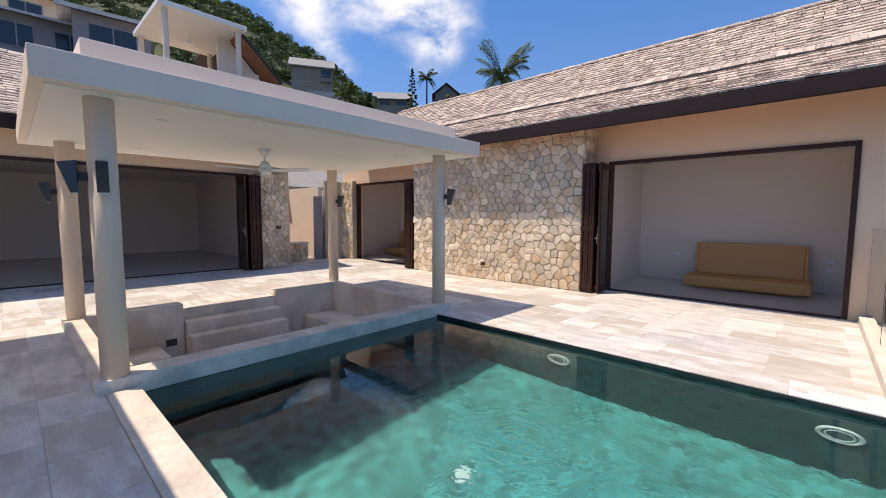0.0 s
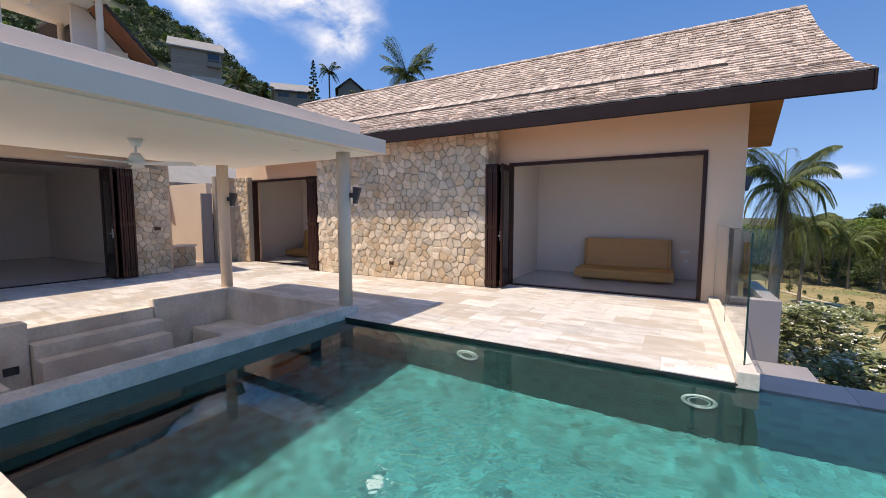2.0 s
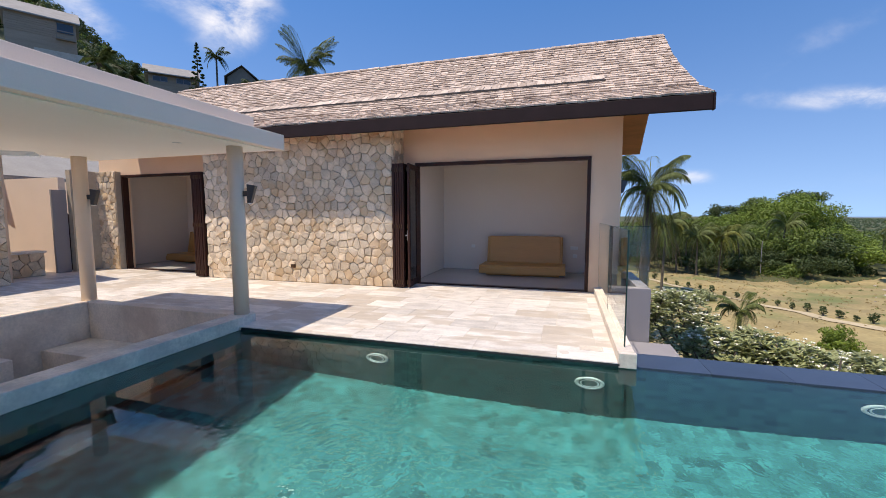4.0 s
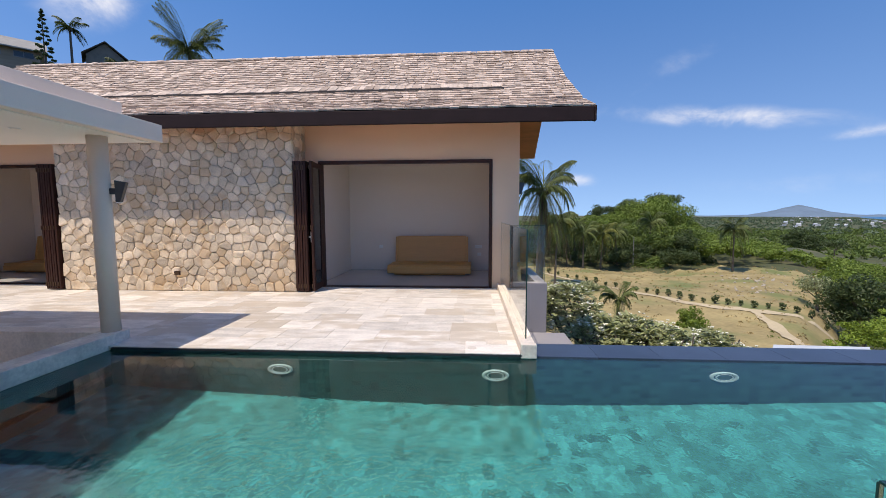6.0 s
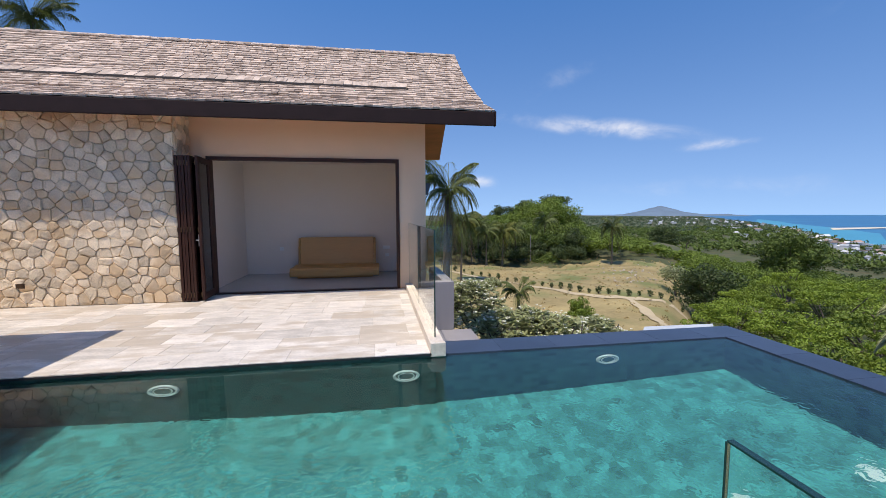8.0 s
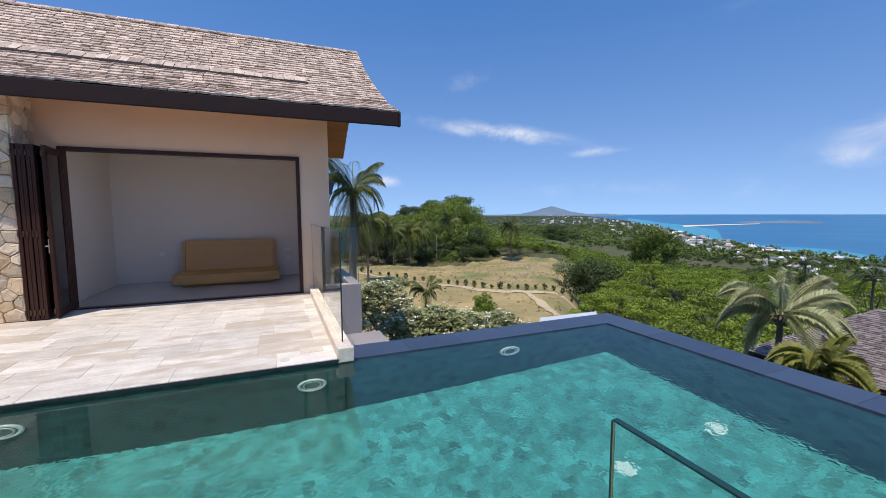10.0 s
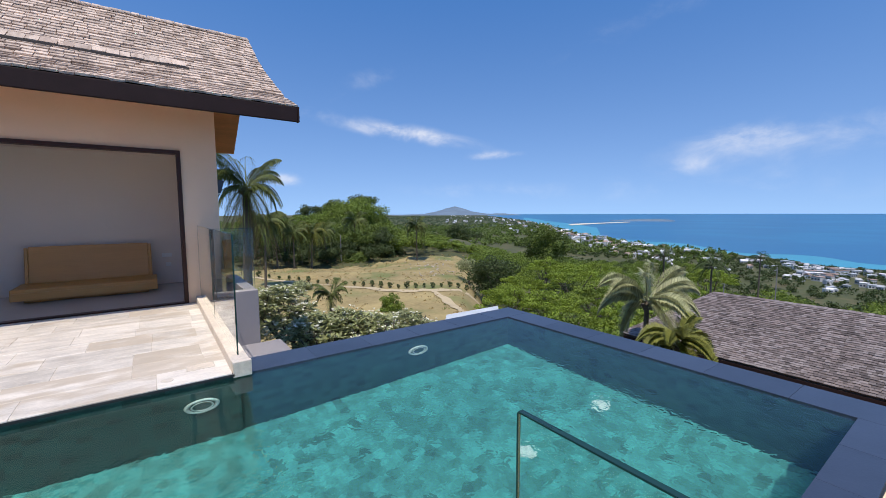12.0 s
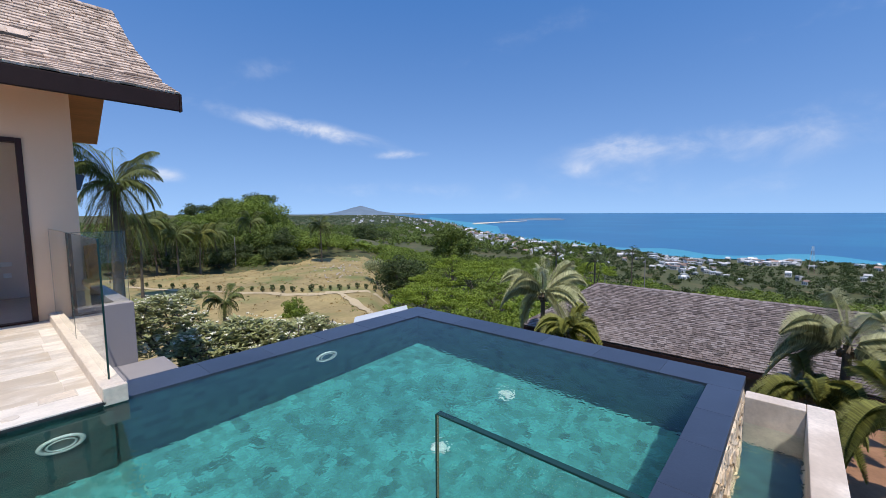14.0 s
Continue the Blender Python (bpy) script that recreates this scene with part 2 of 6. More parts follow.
# floor mottling is strengthened to stand in for caustic light
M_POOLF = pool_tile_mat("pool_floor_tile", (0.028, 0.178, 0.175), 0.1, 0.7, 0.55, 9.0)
# same green tile darkened: the weak grazing light on the walls is painted in
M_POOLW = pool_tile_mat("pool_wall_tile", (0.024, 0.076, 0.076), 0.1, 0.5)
M_WATER = water_mat()
M_WOODD = mat("dark_timber", (0.045, 0.017, 0.012), 0.5, 0.3, 6, 60, 0.1, stretch=(1, 1, 0.08), spec=0.3)
M_FASCIA = mat("fascia_timber", (0.028, 0.016, 0.016), 0.75, 0.25, 4, 60, 0.1, spec=0.2)
M_SOFFIT = mat("soffit_timber", (0.66, 0.22, 0.075), 0.5, 0.25, 5, 60, 0.1, stretch=(0.1, 1, 1))
M_BED = mat("oak_bed", (0.58, 0.31, 0.10), 0.45, 0.12, 3, 40, 0.05, stretch=(0.1, 1, 1))
M_STONE = mat("wall_stone", (0.74, 0.61, 0.45), 0.85, 0.30, 5, 40, 0.7, obj=0.24, stain=(0.60, 0.40, 0.21), stain_amt=0.6, coord="World", dist=0.03)
M_STONE_I = mat("wall_stone_rest", (0.74, 0.61, 0.45), 0.85, 0.30, 5, 40, 0.7, island=0.24, stain=(0.60, 0.40, 0.21), stain_amt=0.6, coord="World", dist=0.03)
M_MORTAR = mat("mortar", (0.44, 0.38, 0.30), 0.95, 0.2, 8, 80, 0.4)
M_SHINGLE = mat("cedar_shingle", (0.60, 0.475, 0.38), 0.85, 0.3, 5, 60, 0.4, obj=0.24, stain=(0.27, 0.19, 0.14), stain_amt=0.6, coord="World", stretch=(3, 0.5, 0.5))
M_SHINGLE_I = mat("cedar_shingle_rest", (0.60, 0.475, 0.38), 0.85, 0.3, 5, 60, 0.4, island=0.24, stain=(0.27, 0.19, 0.14), stain_amt=0.6, coord="World", stretch=(3, 0.5, 0.5))
M_SLATE = mat("grey_shingle", (0.16, 0.13, 0.122), 0.85, 0.3, 1.2, 30, 0.3, island=0.42, coord="World", stain=(0.33, 0.29, 0.28), stain_amt=0.6)
M_ROOFDARK = mat("roof_underlay", (0.06, 0.05, 0.045), 0.9, 0.1, 4, 60, 0.05)
M_GLASS = glass_mat("balustrade_glass", (0.93, 0.98, 0.96))
M_GLASSEDGE = mat("glass_edge", (0.015, 0.05, 0.045), 0.15, 0.05, 3, 40, 0)
M_STEEL = mat("brushed_steel", (0.55, 0.55, 0.56), 0.3, 0.08, 6, 80, 0.03, metal=1.0)
M_GREY = mat("grey_render", (0.27, 0.255, 0.265), 0.8, 0.06, 2, 80, 0.06)
M_BLACK = mat("black_metal", (0.03, 0.03, 0.035), 0.4, 0.1, 5, 60, 0.03)
M_SOCKET = mat("bronze_plate", (0.10, 0.06, 0.035), 0.4, 0.1, 5, 60, 0.03, metal=0.6)
M_PLASTIC = mat("white_plastic", (0.82, 0.82, 0.80), 0.35, 0.03, 3, 60, 0)
M_INFLOOR = mat("room_floor", (0.55, 0.53, 0.50), 0.25, 0.08, 1.2, 20, 0.03)
M_SEA = mat("sea", (0.013, 0.135, 0.28), 0.35, 0.15, 0.01, 0.2, 0.0, coord="World", stain=(0.03, 0.30, 0.42), stain_amt=0.3)
M_SAND = mat("pale_sand", (0.70, 0.62, 0.48), 0.9, 0.1, 0.3, 6, 0.1)
M_GROUND = mat("scrub_ground", (0.075, 0.085, 0.03), 0.95, 0.3, 0.2, 2.5, 0.3, coord="World", stain=(0.16, 0.12, 0.06), stain_amt=0.6)
M_LAWN = mat("dry_grass", (0.345, 0.265, 0.115), 0.95, 0.5, 0.2, 3.0, 0.4, coord="World", stain=(0.165, 0.19, 0.06), stain_amt=1.0)
M_EARTH = mat("earth_track", (0.52, 0.42, 0.26), 0.95, 0.2, 0.4, 5, 0.3, coord="World")
M_BARK = mat("bark", (0.13, 0.105, 0.08), 0.9, 0.3, 3, 40, 0.5)
M_LEAF = leaf_mat("leaf_green", (0.125, 0.175, 0.036), 0.22)
M_LEAF2 = leaf_mat("leaf_bright", (0.17, 0.235, 0.036), 0.22)
M_LEAFD = leaf_mat("leaf_dark", (0.07, 0.10, 0.032), 0.22)
M_CANOPYLEAF = leaf_mat("canopy_leaf", (0.215, 0.295, 0.036), 0.22)
# greyer green: aerial haze painted into the leaf colour
M_HAZELEAF = leaf_mat("hazy_far_leaf", (0.14, 0.185, 0.10), 0.25)
M_PALM = leaf_mat("palm_leaf", (0.135, 0.165, 0.05), 0.35)
M_PALMY = leaf_mat("palm_leaf_yellow", (0.20, 0.21, 0.05), 0.35)
M_FRANGI = leaf_mat("frangipani_leaf", (0.32, 0.345, 0.165), 0.35, 0.4)
M_FOX = leaf_mat("foxtail_leaf", (0.38, 0.39, 0.21), 0.35)
M_RUSTROOF = mat("rust_timber", (0.34, 0.12, 0.05), 0.6, 0.25, 4, 50, 0.1)
M_FLOWER = mat("white_petal", (0.80, 0.78, 0.66), 0.6, 0.08, 3, 30, 0)
M_FITTING = mat("pool_fitting", (0.36, 0.47, 0.47), 0.6, 0.05, 3, 40, 0, spec=0.2)
M_MARBLE = mat("mottled_marble", (0.74, 0.655, 0.565), 0.45, 0.4, 3.5, 30, 0.08, stain=(0.38, 0.36, 0.34), stain_amt=0.6, coord="World")
M_TINTED = mat("tinted_pane", (0.020, 0.014, 0.012), 0.12, 0.1, 3, 40, 0)
M_BEDEARTH = mat("red_earth", (0.30, 0.16, 0.09), 0.95, 0.25, 1.5, 12, 0.4)
M_ROCK = mat("pale_rock", (0.48, 0.42, 0.34), 0.9, 0.25, 2, 20, 0.4)
# blue-grey base carries the distance haze of the far hills
M_HAZEHILL = mat("far_hill", (0.14, 0.20, 0.26), 0.95, 0.2, 0.01, 0.06, 0.0, coord="World")
M_TOWN = mat("town_render", (0.66, 0.65, 0.64), 0.8, 0.1, 0.5, 5, 0, obj=0.25)
M_TOWNROOF = mat("town_roof", (0.36, 0.25, 0.20), 0.8, 0.2, 0.5, 5, 0, obj=0.3)
M_TOWNGREY = mat("town_roof_grey", (0.42, 0.44, 0.46), 0.7, 0.2, 0.5, 5, 0, obj=0.3)
M_DRYFROND = leaf_mat("dry_frond", (0.16, 0.11, 0.06), 0.35)
M_SHEET = mat("sheet_metal", (0.50, 0.54, 0.58), 0.45, 0.15, 2, 30, 0.05)
M_PALEROOF = mat("pale_shingle_edge", (0.52, 0.48, 0.44), 0.9, 0.3, 2.5, 30, 0.4)
M_WINDOW = mat("window_glass_dark", (0.03, 0.05, 0.07), 0.08, 0.05, 2, 30, 0)


# ---- building helpers ----
def box(bm, x0, x1, y0, y1, z0, z1, bev=0.0):
    r = bmesh.ops.create_cube(bm, size=1.0, matrix=Matrix.Translation(((x0 + x1) / 2, (y0 + y1) / 2, (z0 + z1) / 2)) @ Matrix.Diagonal((x1 - x0, y1 - y0, z1 - z0, 1)))
    if bev:
        vs = set(r["verts"])
        bmesh.ops.bevel(bm, geom=[e for e in bm.edges if e.verts[0] in vs], offset=bev, segments=2, affect="EDGES", profile=0.5)
    return bm


def boxes(*dims, bev=0.0):
    bm = bmesh.new()
    for d in dims:
        box(bm, *d, bev=bev)
    return bm


def cyl(bm, x, y, z0, z1, r0, r1=None, seg=24, cap=True):
    r1 = r0 if r1 is None else r1
    bmesh.ops.create_cone(bm, cap_ends=cap, segments=seg, radius1=r0, radius2=r1, depth=z1 - z0, matrix=Matrix.Translation((x, y, (z0 + z1) / 2)))
    return bm


def rod(bm, a, b, r0, r1=None, seg=8):
    a, b = Vector(a), Vector(b)
    q = (b - a).to_track_quat("Z", "Y").to_matrix().to_4x4()
    bmesh.ops.create_cone(bm, cap_ends=True, segments=seg, radius1=r0, radius2=r0 if r1 is None else r1, depth=(b - a).length, matrix=Matrix.Translation((a + b) / 2) @ q)
    return bm


def mesh_of(name, bm, material, smooth=False):
    me = bpy.data.meshes.new(name)
    bm.normal_update()
    bm.to_mesh(me)
    bm.free()
    if smooth:
        for p in me.polygons:
            p.use_smooth = len(p.vertices) <= 4
    me.materials.append(material)
    return me


def part(name, bm, material, parent, label="", smooth=False):
    """Links a bmesh (or a ready mesh) as one mesh object under a thing or a part."""
    me = bm if isinstance(bm, bpy.types.Mesh) else mesh_of(name, bm, material, smooth)
    ob = new(name, me)
    ob.parent = parent
    return tagged(ob, label)


def piece(name, bm, material, label, category="", kind="structure", smooth=False):
    """A mesh that is a thing, or a piece of the setting, by itself."""
    me = bm if isinstance(bm, bpy.types.Mesh) else mesh_of(name, bm, material, smooth)
    return tagged(new(name, me), label, category, "", kind)


def thing(name, label, category, at=(0, 0, 0), turn=0.0, group=""):
    ob = new(name)
    ob.matrix_basis = pose(*at, 0, 0, turn)
    ob.empty_display_size = 0.1
    return tagged(ob, label, category, group)


def raw_mesh(name, verts, faces, material, smooth=False):
    me = bpy.data.meshes.new(name)
    me.from_pydata([tuple(v) for v in verts], [], faces)
    me.materials.append(material)
    if smooth:
        me.polygons.foreach_set("use_smooth", [True] * len(me.polygons))
    me.update()
    return me

# ---- terrain and sea ----
SEA_Z = -28.0


def smooth(a, b, x):
    t = min(1.0, max(0.0, (x - a) / (b - a)))
    return t * t * (3 - 2 * t)


def lerp_table(table, x):
    for (x0, y0), (x1, y1) in zip(table, table[1:]):
        if x <= x1:
            t = max(0.0, (x - x0) / (x1 - x0))
            return y0 + (y1 - y0) * t
    return table[-1][1]


LAWN = [(0, -3.2), (12, -4.2), (30, -7.6), (60, -8.8), (86, -9.5), (120, -5.0), (150, -3.6), (210, -10), (330, -20), (700, -26), (3000, -26.5), (4800, -27)]
LAWN_E = [(0, -3.2), (12, -4.2), (30, -7.6), (60, -8.8), (92, -9.2), (115, -7.6), (140, -7.4), (185, -13), (240, -19), (330, -22.5), (700, -26), (3000, -26.5), (4800, -27)]
SLOPE = [(0, -3.2), (10, -4.4), (30, -11), (80, -19), (150, -24), (230, -26.6), (285, -27.7), (330, -29), (4900, -40)]
HILLEL = [(-120, 18), (-84, 21.5), (-79, 23.0), (-69, 23.6), (-64, 21.3), (-59, 18.8), (-55, 16.4), (-51.5, 14.3), (-44, 10.3), (-34, 5.0), (-20, 0.0), (-5, -3.0)]
# where the coast lies: azimuth, distance
COAST = [(30, 4800), (40, 2600), (46, 1500), (50, 820), (51.7, 690), (55.7, 500), (62, 390), (70, 334), (75.4, 311), (81.5, 285), (84.8, 296), (94, 305), (115, 300), (180, 300)]


def ground_z(x, y):
    r = math.hypot(x, y)
    az = math.degrees(math.atan2(x, y))
    if az > 150:
        az = 150 - (az - 150)
    k = smooth(37.5, 46, az)
    c = lerp_table(COAST, max(30, az))
    rs = 60 + (r - 60) * 225 / (c - 60) if (r > 60 and c > 300) else r
    knoll = 1 - smooth(25, 30, az)
    low = (1 - k) * (knoll * lerp_table(LAWN, r) + (1 - knoll) * lerp_table(LAWN_E, r)) + k * lerp_table(SLOPE, rs)
    up = 1 - smooth(-24, -4, az) if az < 0 else 0.0
    if az < -120:
        up *= max(0.0, 1 - (-120 - az) / 40)
    if up > 0:
        top = 1.45 + 170 * math.tan(radians(lerp_table(HILLEL, az)))
        t = smooth(13, 175, r)
        lin = max(0.0, min(1.0, (r - 14) / 160))
        hill = -0.4 + (top + 0.4) * (0.35 * t + 0.65 * lin)
        if r > 178:
            hill = top - (r - 178) * 0.25
        low = low * (1 - up) + max(hill, -30) * up
    n = noise.noise(Vector((x * 0.05, y * 0.05, 0))) * min(1.2, r * 0.01) + noise.noise(Vector((x * 0.2, y * 0.2, 3))) * min(0.35, r * 0.004)
    z = low + (n if low > -26 else 0)
    # the plot is cut level below the villa
    out = max(-17.5 - x, x - 5.2, -7 - y, y - 13.0)
    if out < 3.0:
        z = min(z, -3.2 + max(0.0, out) * 1.1)
    return z


def build_ground():
    rs = [1.5, 4, 7, 10, 13, 16, 20, 24, 28, 33, 38, 44, 50, 56, 63, 70, 77, 85, 92, 98, 104, 111, 119, 128, 138, 150, 162, 172, 178, 190, 205, 225, 245, 262, 275, 290, 310, 340, 380, 430, 500, 600, 760, 1000, 1400, 2000, 3000, 4000, 4900]
    na = 240
    verts = [(0, 0, -3.2)]
    for r in rs:
        for i in range(na):
            a = 2 * math.pi * i / na
            x, y = r * math.sin(a), r * math.cos(a)
            verts.append((x, y, ground_z(x, y)))
    faces = [(0, 1 + (i + 1) % na, 1 + i) for i in range(na)]
    for k in range(len(rs) - 1):
        o, p = 1 + k * na, 1 + (k + 1) * na
        for i in range(na):
            j = (i + 1) % na
            faces.append((o + i, o + j, p + j, p + i))
    piece("ground", raw_mesh("ground", verts, faces, M_GROUND, True), None, "green scrubby slope falling to the coast", "ground")


build_ground()


LAWN_END = [(6, 82), (24, 84), (28, 88), (31, 94), (38, 94), (40, 82), (42, 68)]


def build_lawn():
    verts, faces, n, m = [], [], 60, 46
    for i in range(n + 1):
        az = 6 + 35.5 * i / n
        for j in range(m + 1):
            far = lerp_table(LAWN_END, az) + 1.2 * math.sin(az * 1.7) + 0.8 * math.sin(az * 4.1)
            r = 22 + (far - 22) * j / m
            x, y = r * math.sin(radians(az)), r * math.cos(radians(az))
            verts.append((x, y, ground_z(x, y) + (0.3 if 0 < i < n and j < m else -0.25)))
            if i and j:
                a, b = (i - 1) * (m + 1) + j, i * (m + 1) + j
                faces.append((a - 1, a, b, b - 1))
    piece("lawn", raw_mesh("lawn", verts, faces, M_LAWN, True), None, "dry yellow-brown grass lawn below the villa", "lawn")


build_lawn()
bm = bmesh.new()
bmesh.ops.create_circle(bm, cap_ends=True, segments=128, radius=4950, matrix=Matrix.Translation((0, 0, SEA_Z)))
piece("water", bm, M_SEA, "calm blue sea reaching the horizon", "sea")


# ---- pool ----
PX0, PX1, PY0, PY1, PZ = -4.10, 4.22, 0.61, 4.27, -1.26
WATER_Z = -0.058
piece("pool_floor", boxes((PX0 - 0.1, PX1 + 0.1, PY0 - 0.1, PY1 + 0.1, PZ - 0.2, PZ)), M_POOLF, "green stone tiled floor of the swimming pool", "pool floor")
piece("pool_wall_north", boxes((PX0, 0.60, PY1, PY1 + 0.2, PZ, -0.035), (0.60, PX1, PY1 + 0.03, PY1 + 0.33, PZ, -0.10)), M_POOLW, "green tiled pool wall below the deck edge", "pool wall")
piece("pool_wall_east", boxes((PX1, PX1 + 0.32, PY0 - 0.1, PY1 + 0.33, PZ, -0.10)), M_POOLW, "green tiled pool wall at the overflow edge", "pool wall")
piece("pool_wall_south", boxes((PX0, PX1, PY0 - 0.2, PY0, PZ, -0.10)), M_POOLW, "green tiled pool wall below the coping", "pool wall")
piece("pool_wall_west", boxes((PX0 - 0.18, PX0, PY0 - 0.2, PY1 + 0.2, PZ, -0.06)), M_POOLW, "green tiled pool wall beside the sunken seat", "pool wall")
bm = bmesh.new()
bmesh.ops.create_grid(bm, x_segments=1, y_segments=1, size=0.5, matrix=Matrix.Translation(((PX0 + PX1) / 2, (PY0 + PY1) / 2 + 0.015, WATER_Z)) @ Matrix.Diagonal((PX1 - PX0, PY1 - PY0 + 0.03, 1, 1)))
ob = piece("pool_water", bm, M_WATER, "clear rippled water filling the swimming pool", "water")
ob.visible_shadow = False


def coping_run(name, label, mtl, x0, x1, y0, y1, z0, z1, along, step):
    """A run of coping slabs with open joints."""
    root = piece(name, boxes((x0 + 0.01, x1 - 0.01, y0 + 0.01, y1 - 0.01, z0 - 0.25, z1 - 0.006)), mtl, label, "coping")
    a, b = (x0, x1) if along == "x" else (y0, y1)
    n = max(1, round((b - a) / step))
    for i in range(n):
        s, e = a + (b - a) * i / n + 0.0007, a + (b - a) * (i + 1) / n - 0.0007
        d = (s, e, y0, y1, z0, z1) if along == "x" else (x0, x1, s, e, z0, z1)
        part("slab", boxes(d, bev=0.003), mtl, root)


coping_run("coping_north", "dark honed stone coping of the overflow edge", M_DARKSTONE, 0.70, 4.65, PY1 + 0.03, 4.73, -0.12, -0.045, "x", 0.62)
coping_run("coping_east", "dark honed stone coping of the overflow edge", M_DARKSTONE, PX1, 4.65, 0.36, PY1 + 0.03, -0.12, -0.045, "y", 0.62)
coping_run("coping_south", "dark honed stone coping beside the overflow channel", M_DARKSTONE, 0.70, PX1, 0.36, PY0, -0.12, -0.045, "x", 0.62)
coping_run("coping_travertine", "cream travertine coping along the pool edge", M_TRAVC, -4.06, 0.70, 0.385, PY0, -0.06, 0.015, "x", 0.9)
# thin dark trim under the deck edge
piece("trim_north", boxes((PX0 + 0.05, 0.55, PY1 - 0.035, PY1 + 0.02, -0.034, -0.012)), M_BLACK, "thin dark drip trim along the deck edge", "trim")

# ---- deck ----
DECK = [(-11.5, -7.27, -6.0, 8.05), (-7.27, -4.1, 4.56, 8.05), (-4.1, 0.53, 4.243, 8.05), (-7.27, 0.62, -6.0, 0.384)]
bm = bmesh.new()
for x0, x1, y0, y1 in DECK:
    box(bm, x0, x1, y0 + (0.05 if y0 == 4.243 else 0), y1, -0.4, -0.005)
deck = piece("floor", bm, M_GROUT, "cream travertine terrace paving round the pool", "floor")

# ---- sunken seat ----
root = piece("sunken_seat", boxes((-7.27, -4.1, 0.34, 4.55, -1.0, -0.85)), M_TRAVC, "travertine sunken seating pit beside the pool", "seating pit")
for nm, d, lab in [
    ("kerb", (-4.36, -4.095, 0.33, 4.55, -0.058, 0.11), "pale marble kerb next to the water"),
    ("pit_wall", (-4.36, -4.29, 0.33, 4.55, -0.9, -0.059), ""),
    ("kerb", (-6.85, -4.37, 0.33, 0.53, -0.9, 0.11), ""),
    ("kerb", (-7.12, -4.37, 4.36, 4.55, -0.9, 0.11), ""),
    ("back_wall", (-7.20, -6.97, 0.33, 1.68, -0.9, 0.11), ""),
    ("back_wall", (-7.32, -7.12, 3.18, 4.55, -0.9, 0.11), ""),
    ("landing", (-7.35, -7.14, 1.69, 3.17, -0.9, 0.0), ""),
    ("step", (-7.13, -6.85, 1.69, 3.17, -0.9, -0.17), ""),
    ("step", (-6.84, -6.60, 1.69, 3.17, -0.9, -0.34), ""),
    ("bench", (-6.96, -6.25, 0.54, 1.33, -0.86, -0.45), ""),
    ("bench", (-7.10, -5.95, 3.72, 4.35, -0.86, -0.45), ""),
    ("bench", (-5.0, -4.37, 0.54, 4.35, -0.86, -0.45), ""),
]:
    part(nm, boxes(d, bev=0.008), M_MARBLE if lab else M_TRAVC, root, lab)

# ---- walls of the bedroom wing ----
FY = 8.05
WING_X1 = 0.95
bm = boxes((-3.30, -3.03, FY, FY + 0.2, 0, 3.72), (0.40, WING_X1, FY, FY + 0.2, 0, 3.72), (-3.03, 0.40, FY, FY + 0.2, 2.5, 3.72),
           (-8.02, -3.30, FY, FY + 0.2, 0, 3.72), (-8.30, -8.02, FY, FY + 0.2, 0, 3.72), (-11.45, -8.30, FY, FY + 0.2, 2.5, 3.72), (-12.3, -11.45, FY, FY + 0.2, 0, 3.72))
piece("wall_north", bm, M_WALL, "warm beige rendered wall of the bedroom wing", "wall")
bm = bmesh.new()
v = [bm.verts.new(p) for p in [(WING_X1, FY + 0.2, -3), (WING_X1, 11.2, -3), (WING_X1, 11.2, 3.4), (WING_X1, 9.57, 4.85), (WING_X1, FY + 0.2, 3.7)]]
bm.faces.new(v)
r = bmesh.ops.extrude_face_region(bm, geom=bm.faces[:])
bmesh.ops.translate(bm, verts=[g for g in r["geom"] if isinstance(g, bmesh.types.BMVert)], vec=(-0.12, 0, 0))
piece("wall_east", bm, M_WALL, "beige rendered gable wall of the bedroom wing", "wall")
piece("wall_base", boxes((0.66, WING_X1 - 0.002, FY + 0.01, FY + 0.19, -3, -0.002)), M_WALL, "rendered base of the bedroom wing", "wall")
for x0, x1 in ((-3.30, 0.83), (-12.3, -7.6)):
    n = "bedroom" if x0 > -5 else "guest_room"
    for side, d in (("north", (x0, x1, 10.6, 10.75, 0, 2.72)), ("west", (x0, x0 + 0.12, FY + 0.2, 10.598, 0, 2.72)), ("east", (x1 - 0.12, x1, FY + 0.2, 10.598, 0, 2.72))):
        piece("room_wall_%s_%s" % (n, side), boxes(d), M_ROOM, "plain white painted room wall", "wall")
    piece("ceiling_" + n, boxes((x0, x1, FY + 0.2, 10.75, 2.72, 2.80)), M_ROOM, "plain white room ceiling", "ceiling")
    piece("room_floor_" + n, boxes((x0, x1, FY, 10.75, -0.2, -0.004)), M_INFLOOR, "pale polished stone room floor", "floor")

# ---- living room block ----
LX = -11.5
bm = boxes((LX - 0.2, LX, 4.45, 5.65, 0, 3.58), (LX - 0.2, LX, -4.5, 4.45, 2.55, 3.58), (LX - 4.5, LX - 0.2, 5.45, 5.65, 0, 3.58))
piece("wall_west", bm, M_WALL, "warm beige rendered wall of the living room", "wall")
piece("room_wall_living", boxes((LX - 7.6, LX - 7.45, -4.5, 5.45, 0, 2.8), (LX - 7.45, LX - 0.2, 5.35, 5.45, 0, 2.8), (LX - 7.45, LX - 0.2, -4.6, -4.5, 0, 2.8)), M_ROOM, "plain white painted living room walls", "wall")
piece("ceiling_living", boxes((LX - 7.6, LX - 0.2, -4.5, 5.45, 2.8, 2.9)), M_ROOM, "plain white living room ceiling", "ceiling")
